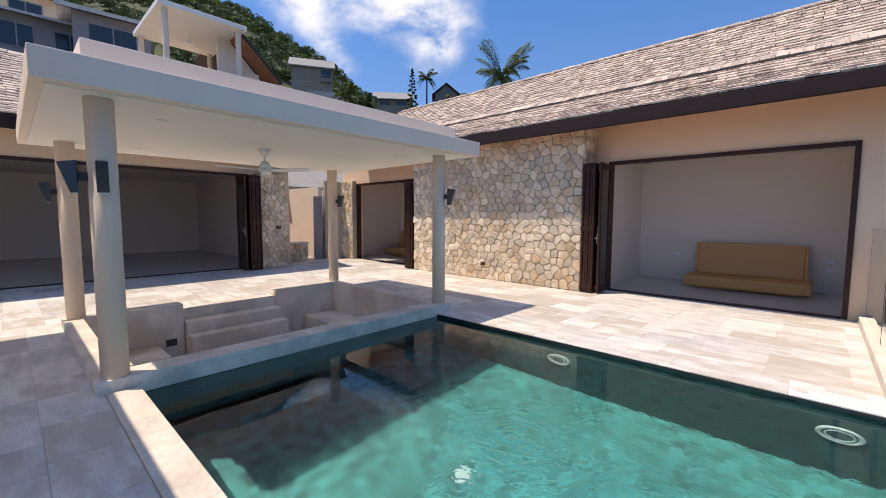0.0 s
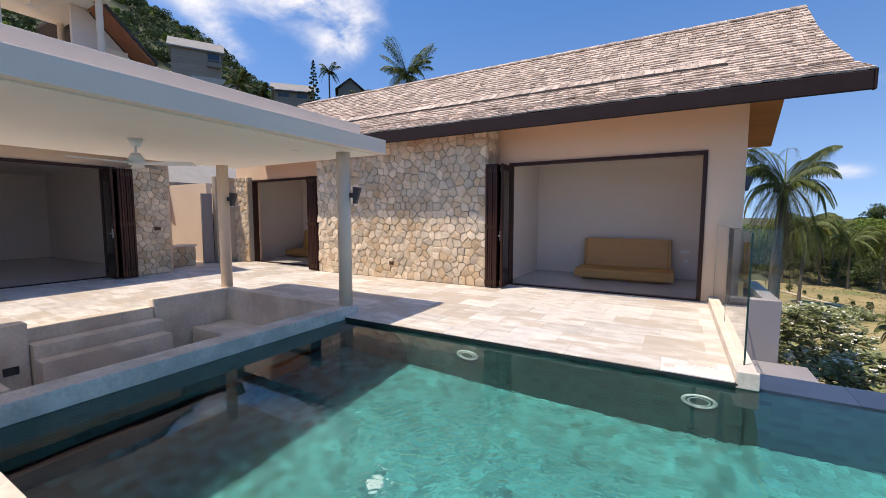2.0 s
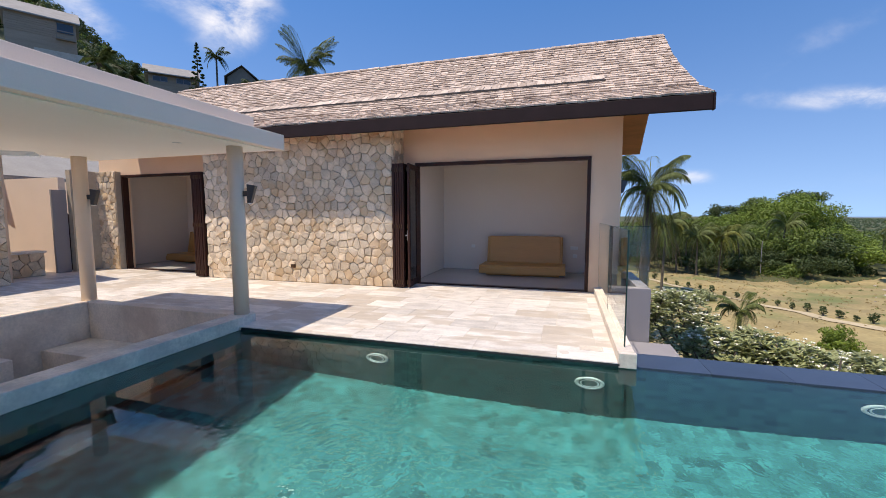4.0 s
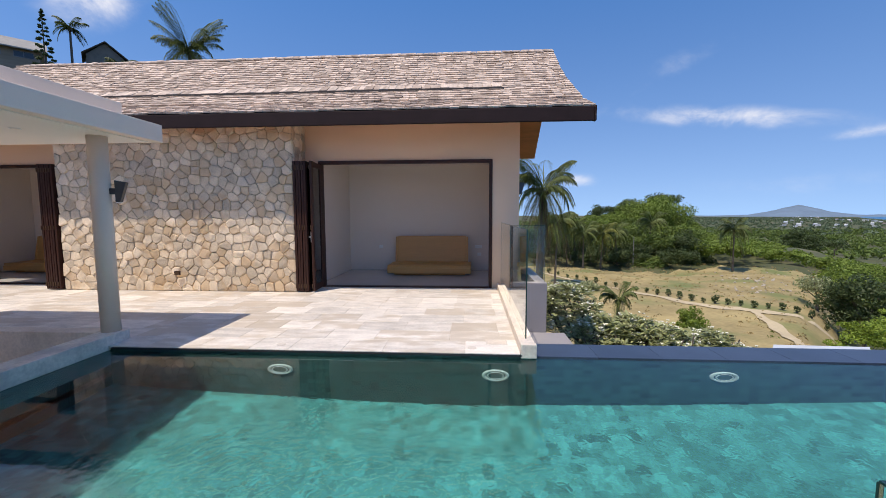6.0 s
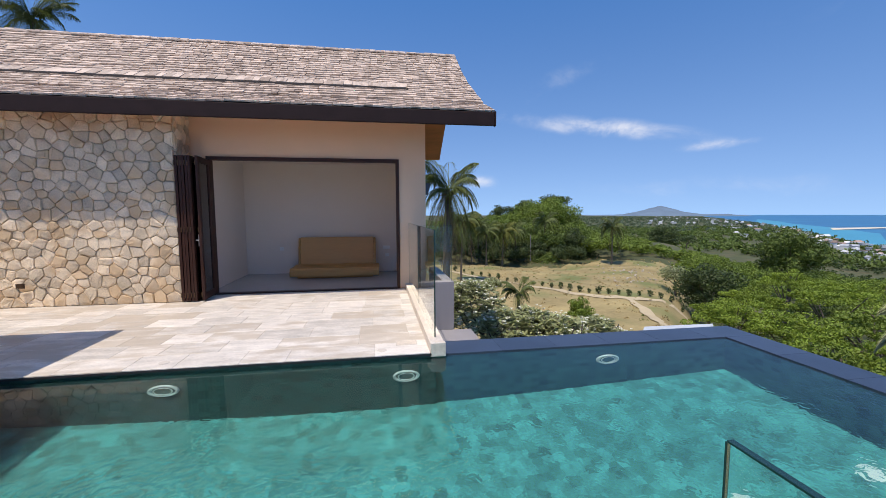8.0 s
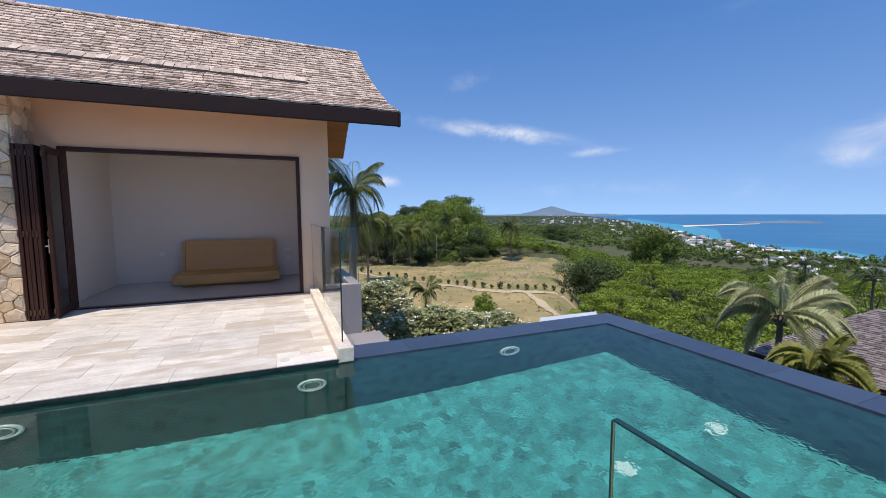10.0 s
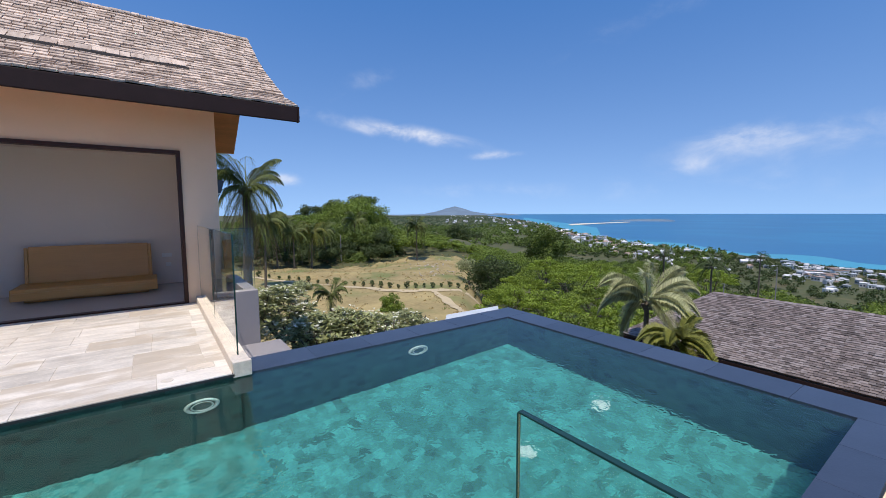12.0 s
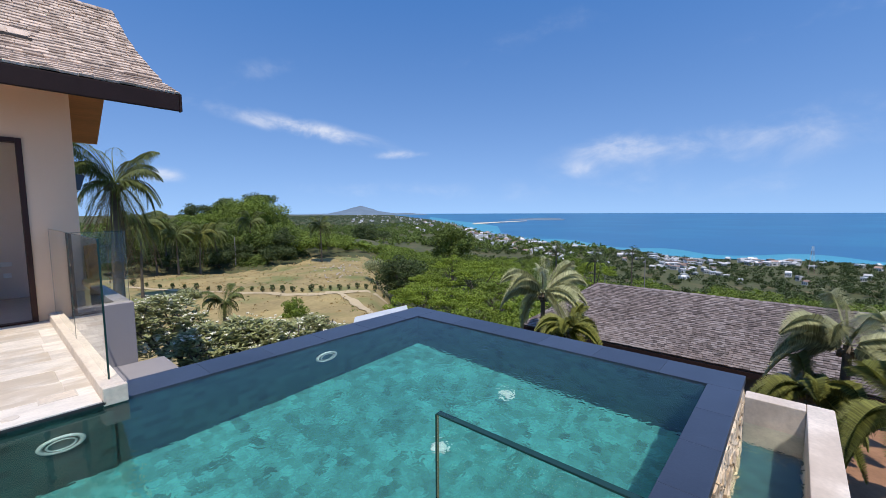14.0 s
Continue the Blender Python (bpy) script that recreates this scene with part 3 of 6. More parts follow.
piece("room_floor_living", boxes((LX - 7.6, LX, -4.5, 5.45, -0.2, -0.004)), M_INFLOOR, "pale polished stone living room floor", "floor")
piece("wall_passage", boxes((-16.0, -12.35, 7.10, 7.25, -0.3, 2.42), (-14.5, -12.3, 8.05, 8.25, -0.3, 2.4)), M_CANOPY, "pale rendered garden wall at the passage", "wall")
piece("floor_passage", boxes((-15.0, LX, 5.65, 8.05, -0.4, -0.006)), M_TRAVC, "travertine paved side passage", "floor")

# ---- out of view behind the viewpoint: closing walls and an added shade canopy ----
piece("wall_south", boxes((-7.0, 0.5, -6.2, -6.0, 0, 2.9)), M_WALL, "beige rendered wall of the main house", "wall")
# unseen, added to cast the terrace shade; white keeps that shade lighter
piece("roof_south", boxes((-7.4, 0.9, -3.2, -0.42, 2.72, 2.90)), M_WHITE, "unseen white flat canopy added to shade the near terrace", "canopy")
piece("wall_far_south", boxes((-16.2, -7.0, -6.4, -6.2, 0, 3.3)), M_WALL, "beige rendered wall closing the terrace", "wall")


# ---- canopy over the sunken seat ----
can = thing("pool_canopy", "pale concrete canopy on round columns over the sunken seat", "canopy", (-5.75, 2.5, 0))


def local(ob, *d):
    x, y, z = ob.matrix_basis.translation
    return (d[0] - x, d[1] - x, d[2] - y, d[3] - y, d[4] - z, d[5] - z)


part("roof_slab", boxes(local(can, -7.75, -3.88, 0.07, 5.0, 2.385, 2.60), bev=0.008), M_CANOPY, can)
part("upper_slab", boxes(local(can, -7.35, -4.13, 0.37, 4.7, 2.60, 2.80), bev=0.008), M_CANOPY, can)
part("soffit", boxes(local(can, -7.62, -3.99, 0.15, 4.89, 2.372, 2.384)), M_WHITE, can, "white painted soffit")
for x, y, z in ((-4.2, 0.47, 0.11), (-7.02, 0.47, 0.11), (-4.25, 4.46, 0.11), (-7.30, 4.50, 0.11)):
    bm = bmesh.new()
    cyl(bm, x + 5.75, y - 2.5, z, 2.385, 0.098, seg=40)
    part("column", bm, M_COLUMN, can, "round rendered column", smooth=True)


# ---- roofs ----
def roof_profile():
    """The south slope of the wing, from eave to ridge: a shallow skirt, a small step, then the steeper main slope."""
    return [(7.02, 3.24), (7.45, 3.46), (7.92, 3.78), (8.4, 4.11), (9.0, 4.58), (9.57, 5.06)]


PROF = roof_profile()
RX0, RX1 = -11.0, 2.02


def verge(y):
    """How far east the roof reaches at that depth: it sweeps out towards the eave."""
    t = (9.57 - y) / (9.57 - 7.02)
    return 1.84 + 0.20 * t ** 2.2


bm = bmesh.new()
rows = []
for y, z in PROF:
    rows.append([bm.verts.new((RX0, y, z - 0.03)), bm.verts.new((verge(y) - 0.03, y, z - 0.03)), bm.verts.new((verge(y) - 0.03, y, z - 0.12)), bm.verts.new((RX0, y, z - 0.12))])
for a, b in zip(rows, rows[1:]):
    for i in range(4):
        bm.faces.new((a[i], a[(i + 1) % 4], b[(i + 1) % 4], b[i]))
bm.faces.new(rows[0][::-1])
bm.faces.new(rows[-1])
roof = piece("roof_wing", bm, M_ROOFDARK, "weathered cedar shingle roof with a flared eave", "roof")
bm = bmesh.new()
ps = [(9.57, 5.02), (10.4, 4.4), (12.1, 3.16)]
rows = []
for y, z in ps:
    rows.append([bm.verts.new((RX0, y, z)), bm.verts.new((1.86, y, z)), bm.verts.new((1.86, y, z - 0.1)), bm.verts.new((RX0, y, z - 0.1))])
for a, b in zip(rows, rows[1:]):
    for i in range(4):
        bm.faces.new((a[i], a[(i + 1) % 4], b[(i + 1) % 4], b[i]))
bm.faces.new(rows[0][::-1])
bm.faces.new(rows[-1])
part("back_slope", bm, M_SOFFIT, roof, "orange-brown timber boarded underside")
bm = bmesh.new()
rows = []
for y, z in PROF[:4]:
    y = max(y, 7.04)
    rows.append([bm.verts.new((RX0, y, z - 0.124)), bm.verts.new((verge(y) - 0.04, y, z - 0.124)), bm.verts.new((verge(y) - 0.04, y, z - 0.15)), bm.verts.new((RX0, y, z - 0.15))])
for a, b in zip(rows, rows[1:]):
    for i in range(4):
        bm.faces.new((a[i], a[(i + 1) % 4], b[(i + 1) % 4], b[i]))
bm.faces.new(rows[0][::-1])
bm.faces.new(rows[-1])
part("eave_boarding", bm, M_SOFFIT, roof, "orange-brown timber boarded underside")
part("fascia", boxes((RX0, 2.03, 6.97, 7.025, 2.995, 3.225), bev=0.01), M_FASCIA, roof, "dark stained eave board")
part("gutter_end", boxes((2.032, 2.06, 6.955, 7.05, 2.99, 3.24), bev=0.01), M_FASCIA, roof)
bm = bmesh.new()
for (y0, z0), (y1, z1) in zip(PROF, PROF[1:]):
    if y1 - y0 < 0.05:
        continue
    a = [(verge(y0) - 0.028, y0, z0 - 0.22), (verge(y0) + 0.012, y0, z0 - 0.22), (verge(y0) + 0.012, y0, z0 + 0.0), (verge(y0) - 0.028, y0, z0 + 0.0)]
    b = [(verge(y1) - 0.028, y1, z1 - 0.22), (verge(y1) + 0.012, y1, z1 - 0.22), (verge(y1) + 0.012, y1, z1 + 0.0), (verge(y1) - 0.028, y1, z1 + 0.0)]
    va, vb = [bm.verts.new(p) for p in a], [bm.verts.new(p) for p in b]
    for i in range(4):
        bm.faces.new((va[i], va[(i + 1) % 4], vb[(i + 1) % 4], vb[i]))
    bm.faces.new(va[::-1])
    bm.faces.new(vb)
part("bargeboard", bm, M_FASCIA, roof, "dark stained verge board")

piece("roof_fascia_west", boxes((-10.62, -10.56, -5.5, 5.75, 2.98, 3.2), bev=0.01), M_FASCIA, "dark stained eave board of the living room roof", "fascia")
bm = bmesh.new()
rows = []
for x, z in [(-10.58, 3.22), (-11.1, 3.46), (-13.2, 4.95), (-16.4, 3.0)]:
    rows.append([bm.verts.new((x, -5.5, z)), bm.verts.new((x, 5.75, z)), bm.verts.new((x, 5.75, z - 0.1)), bm.verts.new((x, -5.5, z - 0.1))])
for a, b in zip(rows, rows[1:]):
    for i in range(4):
        bm.faces.new((a[i], b[i], b[(i + 1) % 4], a[(i + 1) % 4]))
bm.faces.new(rows[0])
bm.faces.new(rows[-1][::-1])
roof_w = piece("roof_living", bm, M_ROOFDARK, "weathered cedar shingle roof of the living room", "roof")


# ---- doors ----
def door_frame(n, a0, a1, plane, top, along):
    """A dark timber frame lining an opening, with a sill track."""
    d = []
    w = 0.06
    if along == "x":
        d = [(a0, a0 + w, plane - 0.03, plane + 0.12, 0, top), (a1 - w, a1, plane - 0.03, plane + 0.12, 0, top), (a0 + w, a1 - w, plane - 0.03, plane + 0.12, top - w, top), (a0 + w, a1 - w, plane - 0.02, plane + 0.11, -0.003, 0.018)]
    else:
        d = [(plane - 0.12, plane + 0.03, a0, a0 + w, 0, top), (plane - 0.12, plane + 0.03, a1 - w, a1, 0, top), (plane - 0.12, plane + 0.03, a0 + w, a1 - w, top - w, top), (plane - 0.11, plane + 0.02, a0 + w, a1 - w, -0.003, 0.018)]
    root = piece("door_%d" % n, boxes(d[0]), M_WOODD, "dark stained timber frame of a folding door opening", "door frame")
    for nm, q in zip(("jamb", "head", "sill_track"), d[1:]):
        part(nm, boxes(q, bev=0.004), M_WOODD, root)


door_frame(1, -3.03, 0.43, FY, 2.53, "x")
door_frame(2, -11.47, -8.30, FY, 2.53, "x")
door_frame(3, -4.4, 4.48, LX, 2.58, "y")


def leaf(parent, w, h, t, at, turn, handle):
    """One leaf: stiles, rails, tinted pane and hinges, hinged at its own corner."""
    m = pose(*at, 0, 0, turn)

    def put(name, bm, mtl, label="", par=None):
        bm.transform(m)
        return part(name, bm, mtl, par or parent, label)

    put("leaf", boxes((0, 0.09, 0, t, 0.02, h), (w - 0.09, w, 0, t, 0.02, h), (0.09, w - 0.09, 0, t, 0.02, 0.14), (0.09, w - 0.09, 0, t, h - 0.1, h), bev=0.004), M_WOODD)
    put("pane", boxes((0.085, w - 0.085, t * 0.4, t * 0.6, 0.13, h - 0.09)), M_TINTED, "dark tinted glass pane")
    for z in (0.12, h / 2, h - 0.12):
        put("hinge", boxes((w - 0.005, w + 0.012, -0.008, 0.012, z - 0.04, z + 0.04), bev=0.003), M_SOCKET)
    if handle:
        bm = boxes((w - 0.07, w - 0.03, -0.02, -0.001, 0.95, 1.15))
        rod(bm, (w - 0.05, -0.06, 1.05), (w - 0.05, -0.01, 1.05), 0.012)
        rod(bm, (w - 0.05, -0.055, 1.05), (w - 0.15, -0.055, 1.05), 0.009)
        put("handle", bm, M_STEEL, "steel lever handle")


fd = thing("folding_door", "dark timber folding doors stacked open at the bedroom", "folding door", (-3.29, 8.04, 0), -90)
for i in range(5):
    leaf(fd, 0.62, 2.46, 0.04, (0.0, 0.05 * i, 0.0), 0.5 * (i % 2), False)
leaf(fd, 0.62, 2.46, 0.04, (0.0, 0.275, 0.0), 4, True)
fd = thing("folding_door", "dark timber folding doors stacked open at the guest room", "folding door", (-8.37, 8.04, 0), -90)
for i in range(5):
    leaf(fd, 0.62, 2.46, 0.04, (0.0, 0.05 * i, 0.0), 0.5 * (i % 2), i == 0)
leaf(fd, 0.62, 2.46, 0.04, (0.0, 0.265, 0.0), 0, False)
fd = thing("folding_door", "dark timber folding doors stacked open at the living room", "folding door", (LX + 0.02, 4.56, 0), 0)
for i in range(6):
    leaf(fd, 0.66, 2.5, 0.04, (0.0, -0.05 * (i + 1), 0.0), -0.5 * (i % 2), False)
leaf(fd, 0.66, 2.5, 0.04, (0.0, -0.40, 0.0), -3, True)


# ---- beds ----
def bed(at, label):
    root = thing("wooden_bed", label, "bed", at)
    part("platform", boxes((-1.0, 1.0, -0.42, 0.36, 0.15, 0.25), bev=0.012), M_BED, root)
    part("plinth", boxes((-0.86, 0.86, -0.28, 0.36, 0.0, 0.149)), M_BED, root)
    part("front_rail", boxes((-1.0, 1.0, -0.445, -0.421, 0.06, 0.19), bev=0.006), M_BED, root)
    bm = boxes((-0.88, 0.88, 0, 0.05, 0, 0.68), bev=0.015)
    bm.transform(pose(0, 0.26, 0.25, -12, 0, 0))
    part("headboard", bm, M_BED, root)
    for x in (-0.93, 0.881):
        bm = boxes((x, x + 0.049, -0.01, 0.08, 0, 0.66), bev=0.01)
        bm.transform(pose(0, 0.26, 0.25, -12, 0, 0))
        part("headboard_edge", bm, M_BED, root)


bed((-0.98, 9.98, 0), "light oak platform bed with a leaning headboard, no mattress")
bed((-10.95, 10.0, 0), "light oak platform bed with a headboard in the guest room")


# ---- small fittings ----
def plate(name, label, cat, x, y, z, w, h, n, mtl=M_SOCKET):
    """A cover plate with a raised flap, on a face whose normal is n ('-y', '+x')."""
    root = thing(name, label, cat, (x, y, z), {"-y": 0, "+x": 90, "-x": -90}[n])
    part("cover_plate", boxes((-w / 2, w / 2, -0.018, 0, -h / 2, h / 2), bev=0.004), mtl, root)
    part("flap", boxes((-w / 2 + 0.012, w / 2 - 0.012, -0.03, -0.0185, -h / 2 + 0.012, h / 2 - 0.012), bev=0.004), mtl, root)


plate("outdoor_socket", "bronze weatherproof socket on the stone wall", "socket", -5.62, 7.40, 0.36, 0.12, 0.08, "-y")
plate("outdoor_socket", "bronze weatherproof socket on the stone pier", "socket", -11.08, 5.12, 1.12, 0.14, 0.08, "+x")
plate("step_light", "dark recessed light in the seating pit wall", "light", -6.955, 1.5, -0.45, 0.14, 0.1, "+x", M_BLACK)
plate("wall_socket", "white double socket on the bedroom wall", "socket", 0.22, 10.595, 0.62, 0.18, 0.08, "-y", M_PLASTIC)
plate("wall_socket", "white double socket on the bedroom wall", "socket", 0.24, 10.595, 0.42, 0.1, 0.08, "-y", M_PLASTIC)
plate("wall_socket", "white socket low on the bedroom wall", "socket", -2.35, 10.595, 0.62, 0.1, 0.08, "-y", M_PLASTIC)


def sconce(x, y, z, turn, label, mtl=M_STEEL):
    """An up-and-down lamp: a square tube on a bracket."""
    root = thing("wall_lamp", label, "wall lamp", (x, y, z), turn)
    part("bracket", boxes((0.0, 0.06, -0.025, 0.025, -0.035, 0.035), bev=0.004), M_BLACK, root)
    bm = boxes((0.06, 0.12, -0.038, 0.038, -0.125, 0.125))
    for v in bm.verts:
        if v.co.x > 0.1:
            v.co.x = 0.175 if v.co.z > 0 else 0.105
            v.co.z -= 0.02 if v.co.z > 0 else 0.0
    bmesh.ops.bevel(bm, geom=bm.edges[:], offset=0.005, segments=2, affect="EDGES", profile=0.5)
    part("lamp_body", bm, mtl, root)
    part("lens", boxes((0.065, 0.1, -0.032, 0.032, -0.134, -0.1255), bev=0.002), M_PLASTIC, root)


SC = mat("dark_aluminium", (0.07, 0.075, 0.085), 0.35, 0.1, 5, 60, 0.02, metal=0.7)
sconce(-4.103, 0.455, 1.75, -8, "dark metal up-and-down lamp on a canopy column", SC)
sconce(-4.2, 0.373, 1.75, -90, "dark metal up-and-down lamp on a canopy column", SC)
sconce(-7.02, 0.373, 1.74, -90, "dark metal up-and-down lamp on a canopy column", SC)
sconce(-4.155, 4.48, 1.75, 20, "dark metal up-and-down lamp on a canopy column", SC)
sconce(-7.21, 4.53, 1.75, 20, "dark metal up-and-down lamp on a canopy column", SC)
sconce(0.952, 8.6, 2.0, 0, "dark metal lamp on the gable wall", SC)

# ceiling fan
fan = thing("ceiling_fan", "white ceiling fan hanging under the canopy", "fan", (-5.66, 2.42, 2.371))
bm = bmesh.new()
cyl(bm, 0, 0, -0.09, 0.0, 0.045, 0.08, 24)
part("ceiling_cup", bm, M_PLASTIC, fan, smooth=True)
bm = bmesh.new()
cyl(bm, 0, 0, -0.17, -0.089, 0.015, seg=12)
part("down_rod", bm, M_PLASTIC, fan)
bm = bmesh.new()
cyl(bm, 0, 0, -0.27, -0.169, 0.10, 0.045, 28)
cyl(bm, 0, 0, -0.31, -0.271, 0.075, 0.10, 28)
part("motor", bm, M_PLASTIC, fan, smooth=True)
for k in range(3):
    bm = bmesh.new()
    vs = []
    for x, w in ((0.09, 0.03), (0.25, 0.06), (0.55, 0.075), (0.66, 0.06)):
        vs.append([bm.verts.new((x, -w, -0.285 + 0.012)), bm.verts.new((x, w, -0.285 - 0.012)), bm.verts.new((x, w, -0.293 - 0.012)), bm.verts.new((x, -w, -0.293 + 0.012))])
    for a, b in zip(vs, vs[1:]):
        for i in range(4):
            bm.faces.new((a[i], b[i], b[(i + 1) % 4], a[(i + 1) % 4]))
    bm.faces.new(vs[0])
    bm.faces.new(vs[-1][::-1])
    bm.transform(pose(0, 0, 0, 0, 0, 35 + 120 * k))
    part("blade", bm, M_PLASTIC, fan)
for x, y in ((-4.7, 1.0), (-4.7, 4.0), (-6.9, 1.2)):
    sp = thing("downlight", "small white recessed downlight in the canopy soffit", "downlight", (x, y, 2.371), group="canopy downlights")
    bm = bmesh.new()
    cyl(bm, 0, 0, -0.006, 0.0, 0.05, seg=24)
    part("ring", bm, M_PLASTIC, sp)
    bm = bmesh.new()
    cyl(bm, 0, 0, -0.009, -0.0065, 0.035, seg=20)
    part("lens", bm, M_WHITE, sp)

# pool lamps
M_LENS = mat("lamp_lens", (0.04, 0.10, 0.10), 0.6, 0.1, 6, 60, 0.02)


def ring_mesh(name, rad, thick, mtl, n=36, k=8):
    verts, faces = [], []
    for i in range(n):
        a = 2 * math.pi * i / n
        for j in range(k):
            b = 2 * math.pi * j / k
            r = rad + thick * math.cos(b)
            verts.append((r * math.cos(a), r * math.sin(a), thick * math.sin(b)))
            faces.append((i * k + j, ((i + 1) % n) * k + j, ((i + 1) % n) * k + (j + 1) % k, i * k + (j + 1) % k))
    return raw_mesh(name, verts, faces, mtl, True)


for x in (-2.10, 0.27, 2.63):
    wy = PY1 if x < 0.6 else PY1 + 0.03
    pl = thing("pool_light", "round white underwater lamp on the pool wall", "pool light", (x, wy, -0.53), group="pool wall lamps")
    turn_up = pose(0, 0, 0, 90, 0, 0)
    for nm, rad, thick, off in (("rim", 0.125, 0.02, 0.018), ("inner_ring", 0.085, 0.008, 0.03)):
        me = ring_mesh(nm, rad, thick, M_FITTING)
        me.transform(Matrix.Translation((0, -off, 0)) @ turn_up)
        part(nm, me, None, pl)
    bm = bmesh.new()
    bmesh.ops.create_cone(bm, cap_ends=True, segments=36, radius1=0.115, radius2=0.10, depth=0.028, matrix=Matrix.Translation((0, -0.0145, 0)) @ turn_up)
    part("lens", bm, M_LENS, pl, "blue-green glass lens")
for x, y in ((3.83, 2.49), (-2.01, 2.40), (2.66, 2.47)):
    dr = thing("pool_floor_inlet", "round white fitting on the pool floor", "pool inlet", (x, y, PZ), group="pool floor fittings")
    bm = bmesh.new()
    cyl(bm, 0, 0, 0.0, 0.02, 0.085, 0.07, 28)
    part("cover", bm, M_FITTING, dr)
    bm = bmesh.new()
    cyl(bm, 0, 0, 0.0205, 0.03, 0.03, 0.02, 16)
    part("nozzle", bm, M_FITTING, dr)
# deck drains
for x, y, w in ((0.30, 4.62, 0.11), (-2.15, 4.40, 0.05), (0.02, 4.40, 0.05), (-5.2, 6.6, 0.05)):
    d = thing("deck_cover", "small flush cover plate in the terrace paving", "cover plate", (x, y, 0.0005), group="terrace cover plates")
    bm = boxes((-w, w, -w * 0.7, w * 0.7, 0, 0.003)) if w > 0.1 else cyl(bmesh.new(), 0, 0, 0, 0.003, w, seg=20)
    part("cover", bm, M_TRAVC if w > 0.1 else M_GROUT, d)
    bm = boxes((-w * 1.1, w * 1.1, -w * 0.8, -w * 0.71, 0, 0.004), (-w * 1.1, w * 1.1, w * 0.71, w * 0.8, 0, 0.004), (-w * 1.1, -w * 1.01, -w * 0.7, w * 0.7, 0, 0.004), (w * 1.01, w * 1.1, -w * 0.7, w * 0.7, 0, 0.004)) if w > 0.1 else cyl(bmesh.new(), 0, 0, 0.0031, 0.0045, w * 0.6, seg=16)
    part("rim", bm, M_GROUT, d)

# ---- side of the terrace: kerb, glass, planter block ----
piece("kerb_east", boxes((0.53, 0.69, 4.30, 8.05, -0.35, 0.10), bev=0.008), M_TRAVC, "cream travertine kerb along the terrace side", "kerb")
piece("end_block", boxes((0.535, 0.70, 4.235, 4.295, -0.05, 0.10), bev=0.006), M_TRAVC, "pale kerb end block at the pool corner", "kerb")


def glass_fence(label, panels):
    """Frameless glass panels: each a pane with a green polished edge."""
    root = thing("glass_balustrade", label, "balustrade")
    for x0, x1, y0, y1, z0, z1 in panels:
        p = part("pane", boxes((x0, x1, y0, y1, z0, z1)), M_GLASS, root)
        p.visible_shadow = False
        e = 0.0015
        if x1 - x0 < y1 - y0:
            eds = [(x0 - e, x1 + e, y0 - 0.004, y0 - 0.0005, z0, z1), (x0 - e, x1 + e, y1 + 0.0005, y1 + 0.004, z0, z1), (x0 - e, x1 + e, y0, y1, z1 + 0.0005, z1 + 0.005)]
        else:
            eds = [(x0 - 0.004, x0 - 0.0005, y0 - e, y1 + e, z0, z1), (x1 + 0.0005, x1 + 0.004, y0 - e, y1 + e, z0, z1), (x0, x1, y0 - e, y1 + e, z1 + 0.0005, z1 + 0.005)]
        for d in eds:
            part("polished_edge", boxes(d), M_GLASSEDGE, p, "dark green glass edge")
    return root


glass_fence("frameless glass balustrade on the terrace kerb", [(0.606, 0.618, 4.45, 6.16, 0.08, 1.30), (0.606, 0.618, 6.18, 8.0, 0.08, 1.30)])
glass_fence("frameless glass panel on the grey planter wall", [(0.72, 1.27, 6.99, 7.002, 0.28, 1.27)])
glass_fence("frameless glass panel at the end of the near terrace", [(0.66, 0.672, -2.0, 0.70, 0.02, 1.04)])
piece("wall_planter", boxes((0.70, 1.30, 6.90, 7.08, -3.2, 0.30), (1.12, 1.30, 7.08, 8.9, -3.2, 0.30), bev=0.006), M_GREY, "grey rendered planter wall beside the bedroom wing", "wall")
piece("ledge_east", boxes((0.70, 1.6, 4.74, 6.89, -0.75, -0.55)), M_GREY, "grey concrete ledge below the terrace kerb", "ledge")
piece("wall_terrace_base", boxes((0.35, 0.70, 4.75, 8.0, -3.2, -0.351)), M_GREY, "grey rendered base below the terrace", "wall")
piece("wall_pool_outer", boxes((4.23, 4.62, 0.37, 4.70, -3.3, -0.14), (0.72, 4.22, 4.61, 4.70, -3.3, -0.14), (0.72, 4.22, 0.39, 0.405, -3.3, -0.14)), M_GREY, "rendered outer wall of the pool", "wall")
# overflow channel beside the pool
piece("channel_rim", boxes((1.2, 5.14, -0.29, -0.09, -1.6, -0.36), (4.95, 5.14, -0.088, 0.38, -1.6, -0.36), bev=0.008), M_TRAVC, "pale travertine rim of the overflow channel", "coping")
piece("channel_floor", boxes((1.2, 4.94, -0.085, 0.38, -1.6, -1.1)), M_POOLW, "tiled bottom of the overflow channel", "channel")
bm = bmesh.new()
bmesh.ops.create_grid(bm, x_segments=1, y_segments=1, size=0.5, matrix=Matrix.Translation((3.07, 0.145, -0.62)) @ Matrix.Diagonal((3.74, 0.46, 1, 1)))
piece("channel_water", bm, M_WATER, "still water in the overflow channel", "water").visible_shadow = False


